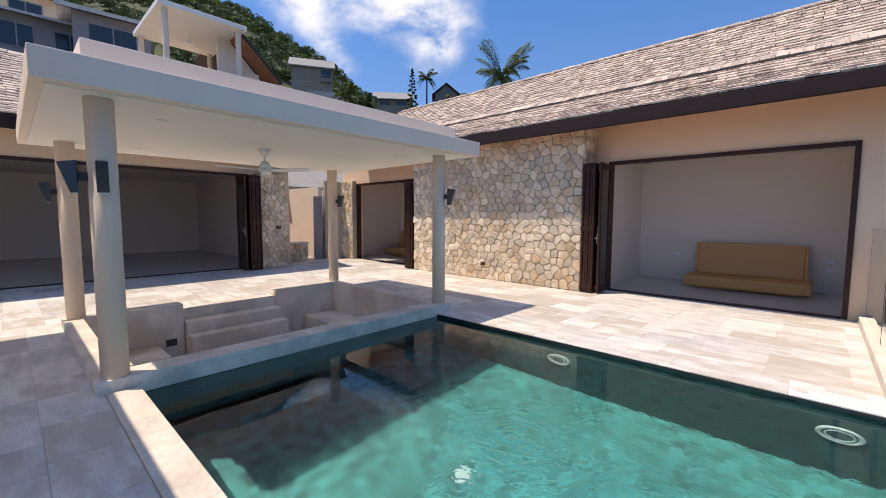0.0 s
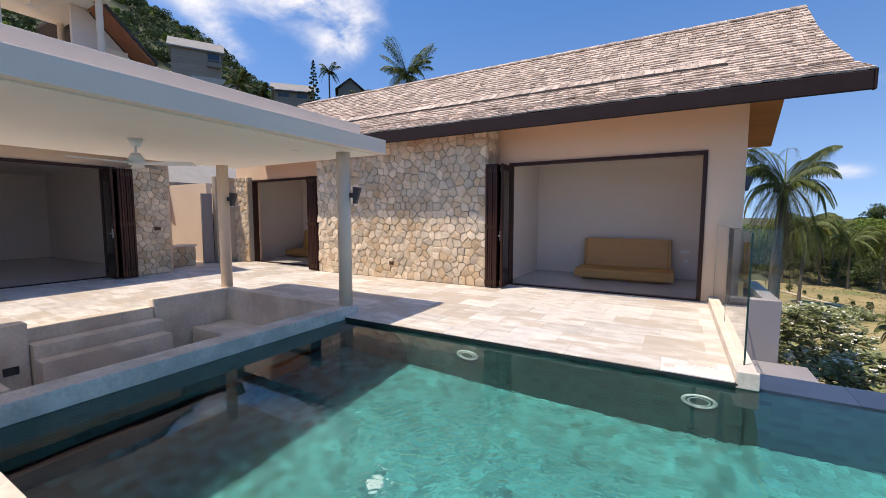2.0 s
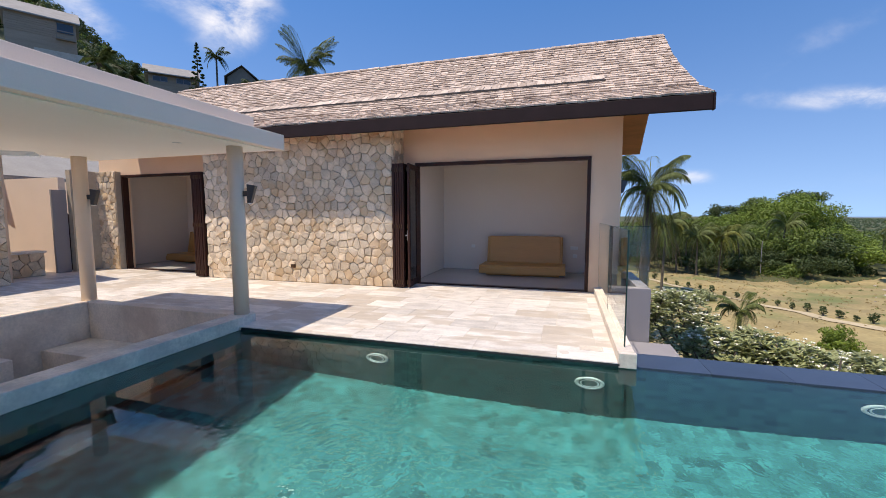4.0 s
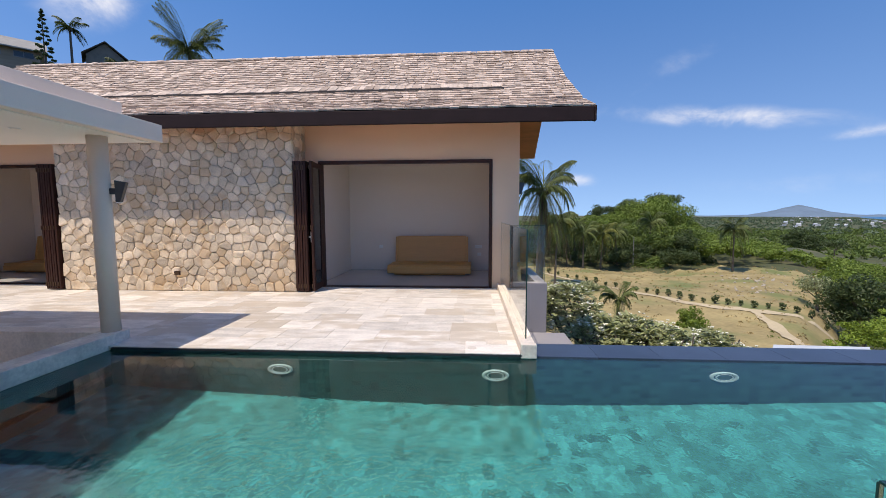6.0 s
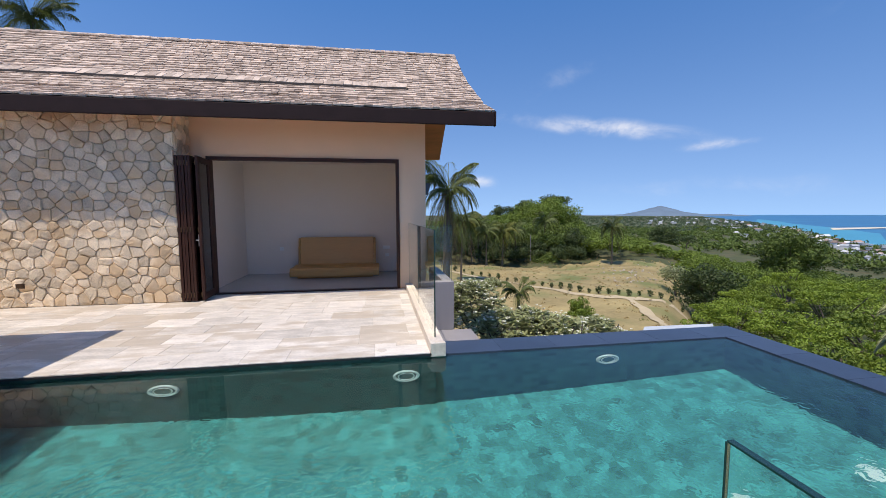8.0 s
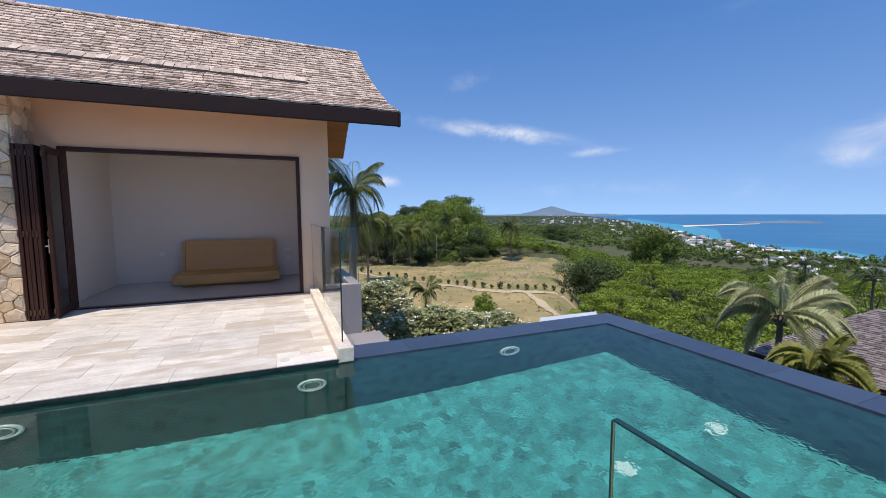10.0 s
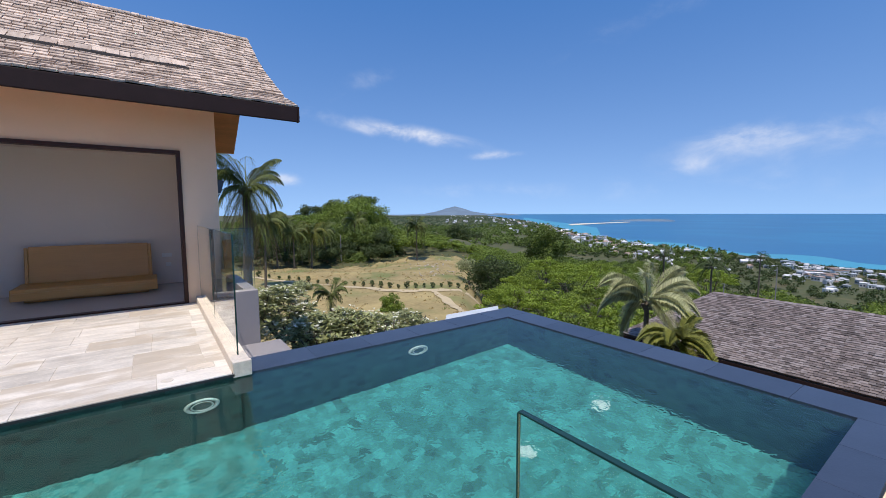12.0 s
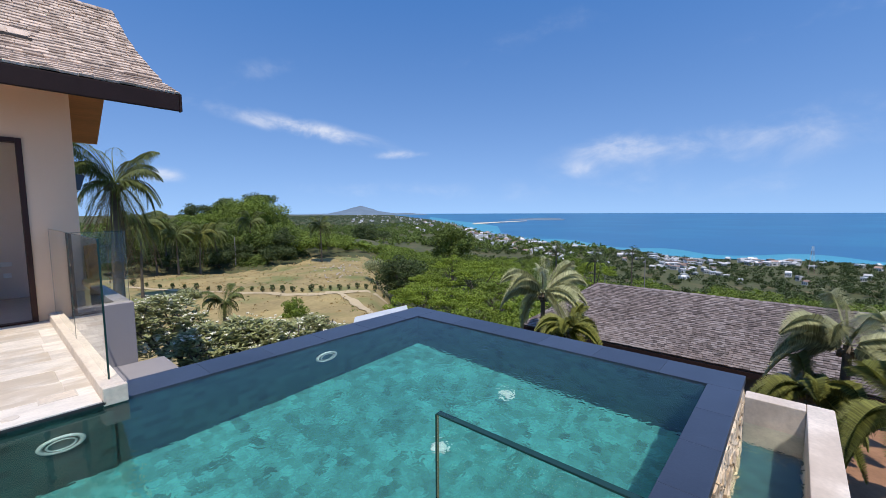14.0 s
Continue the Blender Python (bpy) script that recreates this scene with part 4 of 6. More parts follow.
# ---- stone facing ----
def voronoi_cells(w, h, cell, rnd):
    """Irregular convex stones filling a w by h rectangle."""
    nx, ny = max(1, round(w / cell)), max(1, round(h / (cell * 0.86)))
    pts = []
    for j in range(ny):
        for i in range(nx):
            pts.append(((i + 0.5 + 0.5 * (j % 2) - 0.25 + rnd.uniform(-0.36, 0.36)) * w / nx, (j + 0.5 + rnd.uniform(-0.36, 0.36)) * h / ny))
    cells = []
    for k, (px, py) in enumerate(pts):
        poly = [(0, 0), (w, 0), (w, h), (0, h)]
        for m, (qx, qy) in enumerate(pts):
            if m == k or abs(qx - px) > 3 * cell or abs(qy - py) > 3 * cell:
                continue
            mx, my, dx, dy = (px + qx) / 2, (py + qy) / 2, qx - px, qy - py
            out = []
            for (ax, ay), (bx, by) in zip(poly, poly[1:] + poly[:1]):
                sa, sb = (ax - mx) * dx + (ay - my) * dy, (bx - mx) * dx + (by - my) * dy
                if sa <= 0:
                    out.append((ax, ay))
                if (sa < 0 < sb) or (sb < 0 < sa):
                    t = sa / (sa - sb)
                    out.append((ax + (bx - ax) * t, ay + (by - ay) * t))
            poly = out
            if len(poly) < 3:
                break
        if len(poly) >= 3:
            cells.append(poly)
    return cells


def stone_geo(poly, rnd, gap=0.002, depth=0.038):
    """A stone: base outline, shoulder, and a domed, slightly tilted face."""
    cx, cy = sum(p[0] for p in poly) / len(poly), sum(p[1] for p in poly) / len(poly)
    pts = []
    for (ax, ay), (bx, by) in zip(poly, poly[1:] + poly[:1]):
        if math.hypot(bx - ax, by - ay) < 0.012:
            continue
        # cut the corners a little so that the outline is rounded
        for t in (0.09, 0.91):
            pts.append((ax + (bx - ax) * t, ay + (by - ay) * t))
    size = max(0.03, sum(math.hypot(p[0] - cx, p[1] - cy) for p in pts) / len(pts))
    d = depth * rnd.uniform(0.6, 1.15)
    tx, ty = rnd.uniform(-0.12, 0.12), rnd.uniform(-0.12, 0.12)
    verts, n = [], len(pts)
    for inset, z in ((gap, 0.0), (gap + 0.004, d * 0.55), (gap + 0.009, d * 0.92), (size * 0.45, d * 1.05)):
        k = max(0.1, 1 - inset / size)
        for x, y in pts:
            ux, uy = cx + (x - cx) * k, cy + (y - cy) * k
            j = rnd.uniform(-0.006, 0.006) if z else 0
            verts.append((ux, uy, z + (j + (tx * (ux - cx) + ty * (uy - cy)) if z else 0)))
    faces = []
    for r in range(3):
        for i in range(n):
            faces.append((r * n + i, r * n + (i + 1) % n, (r + 1) * n + (i + 1) % n, (r + 1) * n + i))
    faces.append(tuple(3 * n + i for i in range(n)))
    return verts, faces


def stone_face(root, m, w, h, cell, singles, seed, depth=0.038):
    """Faces a rectangle with stones; the first ones as parts, the rest joined."""
    rnd = random.Random(seed)
    cells = voronoi_cells(w, h, cell, rnd)
    rv, rf = [], []
    for poly in cells:
        verts, faces = stone_geo(poly, rnd, depth=depth)
        verts = [m @ Vector(v) for v in verts]
        if singles > 0:
            part("stone", raw_mesh("stone", verts, faces, M_STONE), None, root)
            singles -= 1
        else:
            o = len(rv)
            rv += verts
            rf += [tuple(o + i for i in f) for f in faces]
    if rv:
        tagged(part("stones", raw_mesh("stones", rv, rf, M_STONE_I), None, root), kind="stuff")


FACE_S = Matrix(((1, 0, 0, 0), (0, 0, -1, 0), (0, 1, 0, 0), (0, 0, 0, 1)))  # u along +x, v up, normal -y
FACE_E = Matrix(((0, 0, 1, 0), (1, 0, 0, 0), (0, 1, 0, 0), (0, 0, 0, 1)))  # u along +y, v up, normal +x
sw = piece("wall_stone", boxes((-8.02, -3.30, 7.48, 8.048, -0.01, 3.30)), M_MORTAR, "honey and grey rubble stone facing wall", "wall")
pier = piece("wall_pier", boxes((-11.62, -11.13, 4.64, 5.42, -0.01, 2.60)), M_MORTAR, "rubble stone pier beside the living room", "wall")
pier2 = piece("wall_pier_north", boxes((-12.3, -11.5, 7.90, 8.045, -0.01, 2.62)), M_MORTAR, "rubble stone pier beside the guest room", "wall")
low = piece("wall_low", boxes((-12.55, -12.2, 5.7, 6.6, -0.01, 0.55)), M_MORTAR, "low rubble stone planter wall in the passage", "wall")
part("capping", boxes((-12.58, -12.13, 5.68, 6.63, 0.551, 0.60), bev=0.006), M_TRAVC, low)
piece("panel_passage", boxes((-12.34, -12.28, 6.90, 7.22, 0.0, 2.1), bev=0.006), M_GREY, "narrow grey panel in the side passage", "panel")
piece("wall_passage_end", boxes((-12.3, -12.15, 7.25, 7.9, 0.0, 2.62)), M_MORTAR, "stone return wall at the passage", "wall")
piece("gate_passage", boxes((-12.52, -12.46, 7.2, 7.9, 0.02, 1.5), bev=0.01), M_WOODD, "dark timber gate in the side passage", "gate")
stone_face(sw, Matrix.Translation((-8.02, 7.48, 0)) @ FACE_S, 4.72, 3.30, 0.187, 300, 3)
stone_face(sw, Matrix.Translation((-3.30, 7.48, 0)) @ FACE_E, 0.56, 3.30, 0.17, 0, 5, 0.02)
stone_face(pier, Matrix.Translation((-11.13, 4.64, 0)) @ FACE_E, 0.78, 2.60, 0.165, 90, 7)
stone_face(pier, Matrix.Translation((-11.62, 4.64, 0)) @ FACE_S, 0.49, 2.60, 0.2, 0, 8, 0.02)
stone_face(pier2, Matrix.Translation((-12.3, 7.9, 0)) @ FACE_S, 0.8, 2.62, 0.165, 90, 9)
stone_face(low, Matrix.Translation((-12.2, 5.7, 0)) @ FACE_E, 0.9, 0.55, 0.2, 20, 10)
cl = piece("wall_channel", boxes((0.72, 4.62, 0.376, 0.386, -1.3, -0.13)), M_MORTAR, "pale stone cladding below the pool coping", "wall")
stone_face(cl, Matrix.Translation((0.72, 0.376, -1.3)) @ FACE_S, 3.9, 1.17, 0.14, 0, 11, 0.02)


# ---- roof shingles ----
def path_points(prof, step):
    """Points every step along a polyline, with the slope there."""
    out, d = [], 0.0
    for (y0, z0), (y1, z1) in zip(prof, prof[1:]):
        ln = math.hypot(y1 - y0, z1 - z0)
        if ln < 0.06:
            continue
        while d <= ln:
            out.append((y0 + (y1 - y0) * d / ln, z0 + (z1 - z0) * d / ln, math.atan2(z1 - z0, y1 - y0)))
            d += step
        d -= ln
    return out


def shingle_verts(w, ln, th, rnd):
    j = rnd.uniform(-0.008, 0.008)
    return [(0, j, 0), (w, j + rnd.uniform(-0.006, 0.006), 0), (w, ln, -0.002), (0, ln, -0.002), (0, j, th), (w, j, th * rnd.uniform(0.8, 1.15)), (w, ln, 0.003), (0, ln, 0.003)]


SH_F = [(0, 3, 2, 1), (4, 5, 6, 7), (0, 1, 5, 4), (1, 2, 6, 5), (3, 0, 4, 7)]


def shingle_roof(root, courses, a0, a1, place, mtl_one, mtl_many, singles, seed, width=(0.10, 0.19), ln=0.24, th=0.03):
    """Courses of shingles; place(a, course) gives the matrix of a shingle. singles: the stretch (low, high) that gets its own objects."""
    rnd = random.Random(seed)
    rv, rf, made = [], [], 0
    protos = [raw_mesh("shingle", shingle_verts(w, ln, th, rnd), SH_F, mtl_one) for w in (0.115, 0.14, 0.165, 0.18)]
    for ci, c in enumerate(courses):
        end = a1(c[0]) if callable(a1) else a1
        a = a0 + rnd.uniform(0, 0.1)
        while a < end - 0.04:
            lift = rnd.uniform(0.0, 0.014)
            if made < 300 and singles and singles[0] < a < singles[1]:
                k = rnd.randrange(4)
                w = (0.115, 0.14, 0.165, 0.18)[k]
                ob = part("shingle", protos[k], None, root)
                ob.matrix_basis = place(a, c, lift)
                made += 1
            else:
                w = min(rnd.uniform(*width), end - a)
                m = place(a, c, lift)
                o = len(rv)
                rv += [m @ Vector(v) for v in shingle_verts(w - 0.006, ln, th, rnd)]
                rf += [tuple(o + i for i in f) for f in SH_F]
            a += w + rnd.uniform(0.0, 0.006)
    tagged(part("shingles", raw_mesh("shingles", rv, rf, mtl_many), None, root), kind="stuff")


def place_wing(a, c, lift):
    return Matrix.Translation((a, c[0] - 0.03, c[1] - 0.008 + lift)) @ Matrix.Rotation(c[2] - 0.03, 4, "X")


shingle_roof(roof, path_points(PROF, 0.115), RX0, lambda y: verge(y) + 0.01, place_wing, M_SHINGLE, M_SHINGLE_I, (-0.75, 1.45), 21)
# dark strip before the butts stands in for the layer's shadow line
part("raised_edge", boxes((RX0, 0.62, 7.878, 7.896, 3.755, 3.836)), M_ROOFDARK, roof, "dark strip painted in as the shadow under the upper shingles")
shingle_roof(roof, [(7.93, 3.835, 0.62), (8.03, 3.885, 0.6)], RX0, 0.62, place_wing, M_SHINGLE, M_SHINGLE_I, None, 23, th=0.016)
rnd = random.Random(4)
bm = bmesh.new()
x = RX0
while x < 1.64:
    m = pose(x, 9.57, 5.075, 0, rnd.uniform(2, 6), 0)
    b2 = boxes((0, 0.21, -0.09, 0.09, -0.012, 0.014), bev=0.004)
    b2.transform(m)
    me = mesh_of("ridge_cap", b2, M_SHINGLE)
    part("ridge_cap", me, None, roof)
    x += 0.18


def place_west(a, c, lift):
    return Matrix.Translation((-c[0] + 0.03, a, c[1] - 0.008 + lift)) @ Matrix.Rotation(radians(90), 4, "Z") @ Matrix.Rotation(c[2] - 0.03, 4, "X")


shingle_roof(roof_w, path_points([(10.58, 3.24), (11.1, 3.48), (13.2, 4.97)], 0.12), -2.5, 5.75, place_west, M_SHINGLE, M_SHINGLE_I, None, 22)


# ---- terrace tiles ----
def tiles(root, regions, tw, th, seed):
    rnd = random.Random(seed)
    rects = []
    for x0, x1, y0, y1 in regions:
        y = y0
        while y < y1 - 0.02:
            ye = min(y + th, y1)
            if y1 - ye < 0.1:
                ye = y1
            x = x0 - rnd.uniform(0, tw * 0.8)
            while x < x1:
                w = tw * rnd.choice((0.75, 1.0, 1.0, 1.0, 1.5))
                a, b = max(x, x0), min(x + w, x1)
                if b - a > 0.03:
                    rects.append((a, b, y, ye))
                x += w
            y = ye
    g, d = 0.0018, 0.0025

    def geo(a, b, c, e, dz):
        v = [(a + g, c + g, -0.02), (b - g, c + g, -0.02), (b - g, e - g, -0.02), (a + g, e - g, -0.02)]
        v += [(a + g, c + g, -d + dz), (b - g, c + g, -d + dz), (b - g, e - g, -d + dz), (a + g, e - g, -d + dz)]
        v += [(a + g + d, c + g + d, dz), (b - g - d, c + g + d, dz), (b - g - d, e - g - d, dz), (a + g + d, e - g - d, dz)]
        f = [(8, 9, 10, 11)]
        for r in (0, 4):
            f += [(r + i, r + (i + 1) % 4, r + 4 + (i + 1) % 4, r + 4 + i) for i in range(4)]
        return v, f

    rects.sort(key=lambda q: (q[0] + q[1]) ** 2 + (q[2] + q[3]) ** 2)
    rv, rf = [], []
    for k, q in enumerate(rects):
        v, f = geo(*q, rnd.uniform(-0.0012, 0.0))
        if k < 300:
            part("tile", raw_mesh("tile", v, f, M_TRAV), None, root)
        else:
            o = len(rv)
            rv += v
            rf += [tuple(o + i for i in t) for t in f]
    if rv:
        tagged(part("tiles", raw_mesh("tiles", rv, rf, M_TRAV_I), None, root), kind="stuff")


tiles(deck, [(-4.1, 0.53, 4.24, 7.45), (-3.28, 0.53, 7.45, 8.02), (-7.35, -4.1, 4.56, 7.45), (-11.49, -7.35, 4.56, 7.45), (-11.5, -8.02, 7.45, 8.02), (-11.49, -7.35, -3.0, 4.56), (-7.35, 0.62, -2.0, 0.384)], 0.6, 0.4, 31)


# ---- plants ----
def polar(az, r, z=None):
    x, y = r * math.sin(radians(az)), r * math.cos(radians(az))
    return Vector((x, y, ground_z(x, y) if z is None else z))


def leaf_cloud(rng, centres, radii, count, size, squash=0.75, aspect=0.5):
    """Leaf cards on and inside rounded clumps: arrays of corners and faces."""
    vs, fs, o = [], [], 0
    for c, rad in zip(centres, radii):
        d = rng.normal(size=(count, 3))
        d /= np.linalg.norm(d, axis=1)[:, None]
        rr = rad * rng.uniform(0.55, 1.0, size=(count, 1)) ** 0.5
        p = np.asarray(c) + d * rr * np.array([1, 1, squash])
        u = rng.normal(size=(count, 3))
        u = u * 0.8 + np.cross(d, rng.normal(size=(count, 3)))
        u /= np.linalg.norm(u, axis=1)[:, None]
        nrm = d + rng.normal(size=(count, 3)) * 0.4 + np.array([0, 0, 0.12])
        w = np.cross(nrm, u)
        w /= np.linalg.norm(w, axis=1)[:, None]
        s = size * rng.uniform(0.6, 1.3, size=(count, 1))
        a, b = u * s * 0.5, w * s * 0.5 * aspect
        # a leaf is a lozenge with its widest part below the middle
        quad = np.stack([p - a, p - a * 0.15 + b, p + a, p - a * 0.15 - b], 1).reshape(-1, 3)
        vs.append(quad)
        fs.append(np.arange(o, o + 4 * count).reshape(-1, 4))
        o += 4 * count
    return np.concatenate(vs), np.concatenate(fs)


def cloud_mesh(name, vs, fs, mtl):
    me = bpy.data.meshes.new(name)
    me.vertices.add(len(vs))
    me.vertices.foreach_set("co", np.asarray(vs, dtype=np.float32).ravel())
    me.loops.add(fs.size)
    me.loops.foreach_set("vertex_index", fs.astype(np.int32).ravel())
    me.polygons.add(len(fs))
    me.polygons.foreach_set("loop_start", np.arange(0, fs.size, 4, dtype=np.int32))
    me.update(calc_edges=True)
    me.materials.append(mtl)
    return me


def frond_mesh(rng, ln, droop, width, n, mtl, rise=0.5, bushy=False, leafw=0.028):
    """A feather frond along +x: an arching rib with drooping leaflets."""
    vs, fs = [], []

    def at(t):
        return np.array([ln * t * (1 - 0.18 * droop * t), 0.0, ln * (rise * t - (0.35 + 0.55 * droop) * t * t)])

    seg = 10
    for i in range(seg):
        a, b = at(i / seg), at((i + 1) / seg)
        wa, wb = 0.012 * ln * (1 - i / seg) + 0.004, 0.012 * ln * (1 - (i + 1) / seg) + 0.004
        o = len(vs)
        vs += [a + [0, wa, 0], a - [0, wa, 0], b - [0, wb, 0], b + [0, wb, 0]]
        fs.append((o, o + 1, o + 2, o + 3))
    for k in range(n):
        t = 0.10 + 0.9 * k / (n - 1)
        p = at(t)
        lw = width * (math.sin(math.pi * min(1, t * 0.85 + 0.12)) ** 0.7) * rng.uniform(0.85, 1.1)
        ways = [(-1, 0.0), (1, 0.0)] + ([(-0.7, 0.75), (0.7, 0.75), (-0.6, -0.7), (0.6, -0.7)] if bushy else [])
        for sgn, lift in ways:
            tip = p + np.array([0.35 * lw, sgn * lw * 0.8, lw * lift * 0.8 - lw * (0.35 + 0.6 * rng.random()) * (0.3 if bushy else 1)])
            mid = p + np.array([0.18 * lw, sgn * lw * 0.48, lw * lift * 0.55 - lw * 0.10])
            h = leafw * np.array([1, 0, 0])
            o = len(vs)
            vs += [p - h * 0.5, p + h * 0.5, mid + h * 0.7, mid - h * 0.7, tip]
            fs += [(o, o + 1, o + 2, o + 3), (o + 3, o + 2, o + 4, o + 4)]
    f4 = [f if f[2] != f[3] else f[:3] for f in fs]
    return raw_mesh("frond", vs, f4, mtl)


def trunk_mesh(height, r0, r1, lean, rng, rings=9, seg=8):
    vs, fs = [], []
    for i in range(rings + 1):
        t = i / rings
        cx, cy = lean[0] * t * t, lean[1] * t * t
        r = r0 + (r1 - r0) * t + (0.35 * r0 * (1 - t) ** 6)
        for j in range(seg):
            a = 2 * math.pi * j / seg
            q = r * (1 + 0.08 * rng.uniform(-1, 1))
            vs.append((cx + q * math.cos(a), cy + q * math.sin(a), height * t))
    for i in range(rings):
        for j in range(seg):
            fs.append((i * seg + j, i * seg + (j + 1) % seg, (i + 1) * seg + (j + 1) % seg, (i + 1) * seg + j))
    fs.append(tuple(rings * seg + j for j in range(seg)))
    return raw_mesh("trunk", vs, fs, M_BARK, True)


def palm(at, crown_z, ln, n, label, seed, mtl=M_PALM, lean=(0, 0), r0=0.16, width=0.6, droop=0.9, group="", bushy=False, leafw=0.03, rises=(1.25, 0.85, 0.5, 0.1), skirt=0):
    rng = np.random.default_rng(seed)
    h = crown_z - at[2]
    root = thing("palm_tree", label, "palm tree", at, 0, group)
    part("trunk", trunk_mesh(h, r0, r0 * 0.65, lean, rng), None, root)
    protos = [frond_mesh(rng, ln * s, droop * d, width, 60 if bushy else 44, mtl, rise, bushy, leafw) for s, d, rise in zip((1.0, 1.0, 0.95, 0.9), (1.0, 1.1, 1.2, 1.3), rises)]
    for i in range(n):
        f = part("frond", protos[i % 4], None, root)
        f.matrix_basis = pose(lean[0], lean[1], h, rng.uniform(-8, 8), rng.uniform(-10, 12), i * 137.5 + rng.uniform(-12, 12))
    if skirt:
        dry = frond_mesh(rng, ln * 0.75, 1.2, width * 0.6, 26, M_DRYFROND, -1.6, False, leafw)
        for i in range(skirt):
            f = part("dry_frond", dry, None, root, "brown hanging dead frond")
            f.matrix_basis = pose(lean[0], lean[1], h - 0.1, rng.uniform(-8, 8), rng.uniform(-6, 30), i * 137.5)
    bm = bmesh.new()
    for k in range(6):
        a = k * 1.05
        bmesh.ops.create_icosphere(bm, subdivisions=1, radius=r0 * 0.7, matrix=Matrix.Translation((lean[0] + r0 * math.cos(a), lean[1] + r0 * math.sin(a), h - 0.15 - 0.1 * (k % 2))))
    part("crown_heart", bm, M_BARK, root)
    return root


def tree(at, height, rad, label, seed, mtl=M_LEAF, leaf=0.3, clumps=26, count=150, squash=0.7, trunk_r=0.18, category="tree", name="broadleaf_tree", layer=0.75, clump=(0.22, 0.40), full=False):
    rng = np.random.default_rng(seed)
    root = thing(name, label, category, at)
    th = height - rad * squash
    part("trunk", trunk_mesh(max(0.4, th * 0.75), trunk_r, trunk_r * 0.6, (rng.uniform(-0.3, 0.3), rng.uniform(-0.3, 0.3)), rng), None, root)
    centres, radii = [], []
    for k in range(clumps):
        d = rng.normal(size=3)
        d /= np.linalg.norm(d)
        d[2] = d[2] * 0.95 if full else abs(d[2]) * 0.9 - 0.15
        q = rng.uniform(0.45, 0.95)
        centres.append((d[0] * rad * q, d[1] * rad * q, th + d[2] * rad * squash * q))
        radii.append(rad * rng.uniform(*clump))
    for c in centres[:5]:
        bm = bmesh.new()
        rod(bm, (0, 0, max(0.3, th * 0.6)), c, trunk_r * 0.45, trunk_r * 0.15, 6)
        part("limb", bm, M_BARK, root)
    vs, fs = leaf_cloud(rng, centres, radii, count, leaf, layer)
    part("crown", cloud_mesh("crown", vs, fs, mtl), None, root)
    return root


def eye_z(r, el):
    return 1.49 + r * math.tan(radians(el))


# coconut palms
palm(polar(9.6, 31), eye_z(31, 3.2), 3.0, 36, "tall coconut palm standing beyond the bedroom wing", 1, lean=(0.3, 0.3), width=0.85, droop=1.15, r0=0.34, leafw=0.036, rises=(1.65, 1.25, 0.6, -0.5), skirt=18)
palm(polar(11.8, 58), eye_z(58, -1.2), 3.3, 24, "coconut palm behind the tall palm", 19, lean=(0.4, 0.2), width=0.8, droop=1.2, leafw=0.065, group="palms along the lawn", skirt=6)
for i, (az, r, el, ln) in enumerate([(15.4, 80, -2.7, 3.6), (17.6, 83, -2.7, 3.6), (23.2, 97, -1.2, 4.0), (32.0, 88, -1.9, 3.4), (13.3, 84, -1.6, 3.6), (19.6, 90, -2.6, 3.6), (14.3, 90, -1.9, 3.6), (10.3, 80, -2.0, 3.4)]):
    palm(polar(az, r), eye_z(r, el), ln, 24, "slender coconut palm at the edge of the lawn", 20 + i, M_PALMY if i % 3 == 1 else M_PALM, lean=(0.6 * math.sin(i), 0.3), width=0.85, droop=1.25, group="palms along the lawn", leafw=0.055, rises=(1.5, 1.0, 0.5, -0.1), skirt=2)
palm(polar(19.9, 35), eye_z(35, -11.2), 1.9, 18, "young palm with arching fronds on the lawn", 40, M_PALM, width=0.42, r0=0.16, droop=1.25, leafw=0.04, rises=(1.6, 1.2, 0.9, 0.5))
palm(polar(62.6, 15.5), eye_z(15.5, -11.2), 2.15, 12, "feathery palm beside the neighbouring roof", 41, M_FOX, leafw=0.022, bushy=True, width=0.46, r0=0.12, droop=1.0, rises=(1.4, 1.05, 0.7, 0.2))
palm(polar(66.2, 14.2), eye_z(14.2, -15.6), 1.5, 14, "small yellow-green palm below the pool wall", 42, M_PALMY, leafw=0.024, bushy=True, width=0.36, r0=0.1, droop=1.2)
palm(polar(94.3, 13.5), eye_z(13.5, -13.4), 2.0, 12, "feathery palm with yellowing fronds by the garden", 43, M_FOX, leafw=0.022, bushy=True, width=0.46, r0=0.13, droop=1.0, rises=(1.4, 1.05, 0.7, 0.2))
palm(polar(91.5, 12.6), eye_z(12.6, -18.6), 1.6, 14, "small yellow-green palm in the garden bed", 44, M_PALMY, leafw=0.024, bushy=True, width=0.36, r0=0.1, droop=1.2)
palm(polar(99.0, 10.5), eye_z(10.5, -19.0), 1.8, 14, "small yellow-green palm in the garden bed", 45, M_PALMY, leafw=0.024, bushy=True, width=0.36, r0=0.1, droop=1.2)
palm(polar(-35.2, 44), eye_z(44, 18.3), 3.2, 40, "tall coconut palm behind the roof ridge", 46, lean=(0.2, 0.2), width=0.75, droop=0.85, leafw=0.03, rises=(1.8, 1.2, 0.6, -0.1))
palm(polar(-56.2, 50), eye_z(50, 15.6), 2.0, 14, "small palm on the hillside", 49, M_PALM, width=0.5, leafw=0.06)
palm(polar(-53.6, 52), eye_z(52, 14.9), 2.0, 14, "small palm on the hillside", 50, M_LEAFD, width=0.5, leafw=0.06)
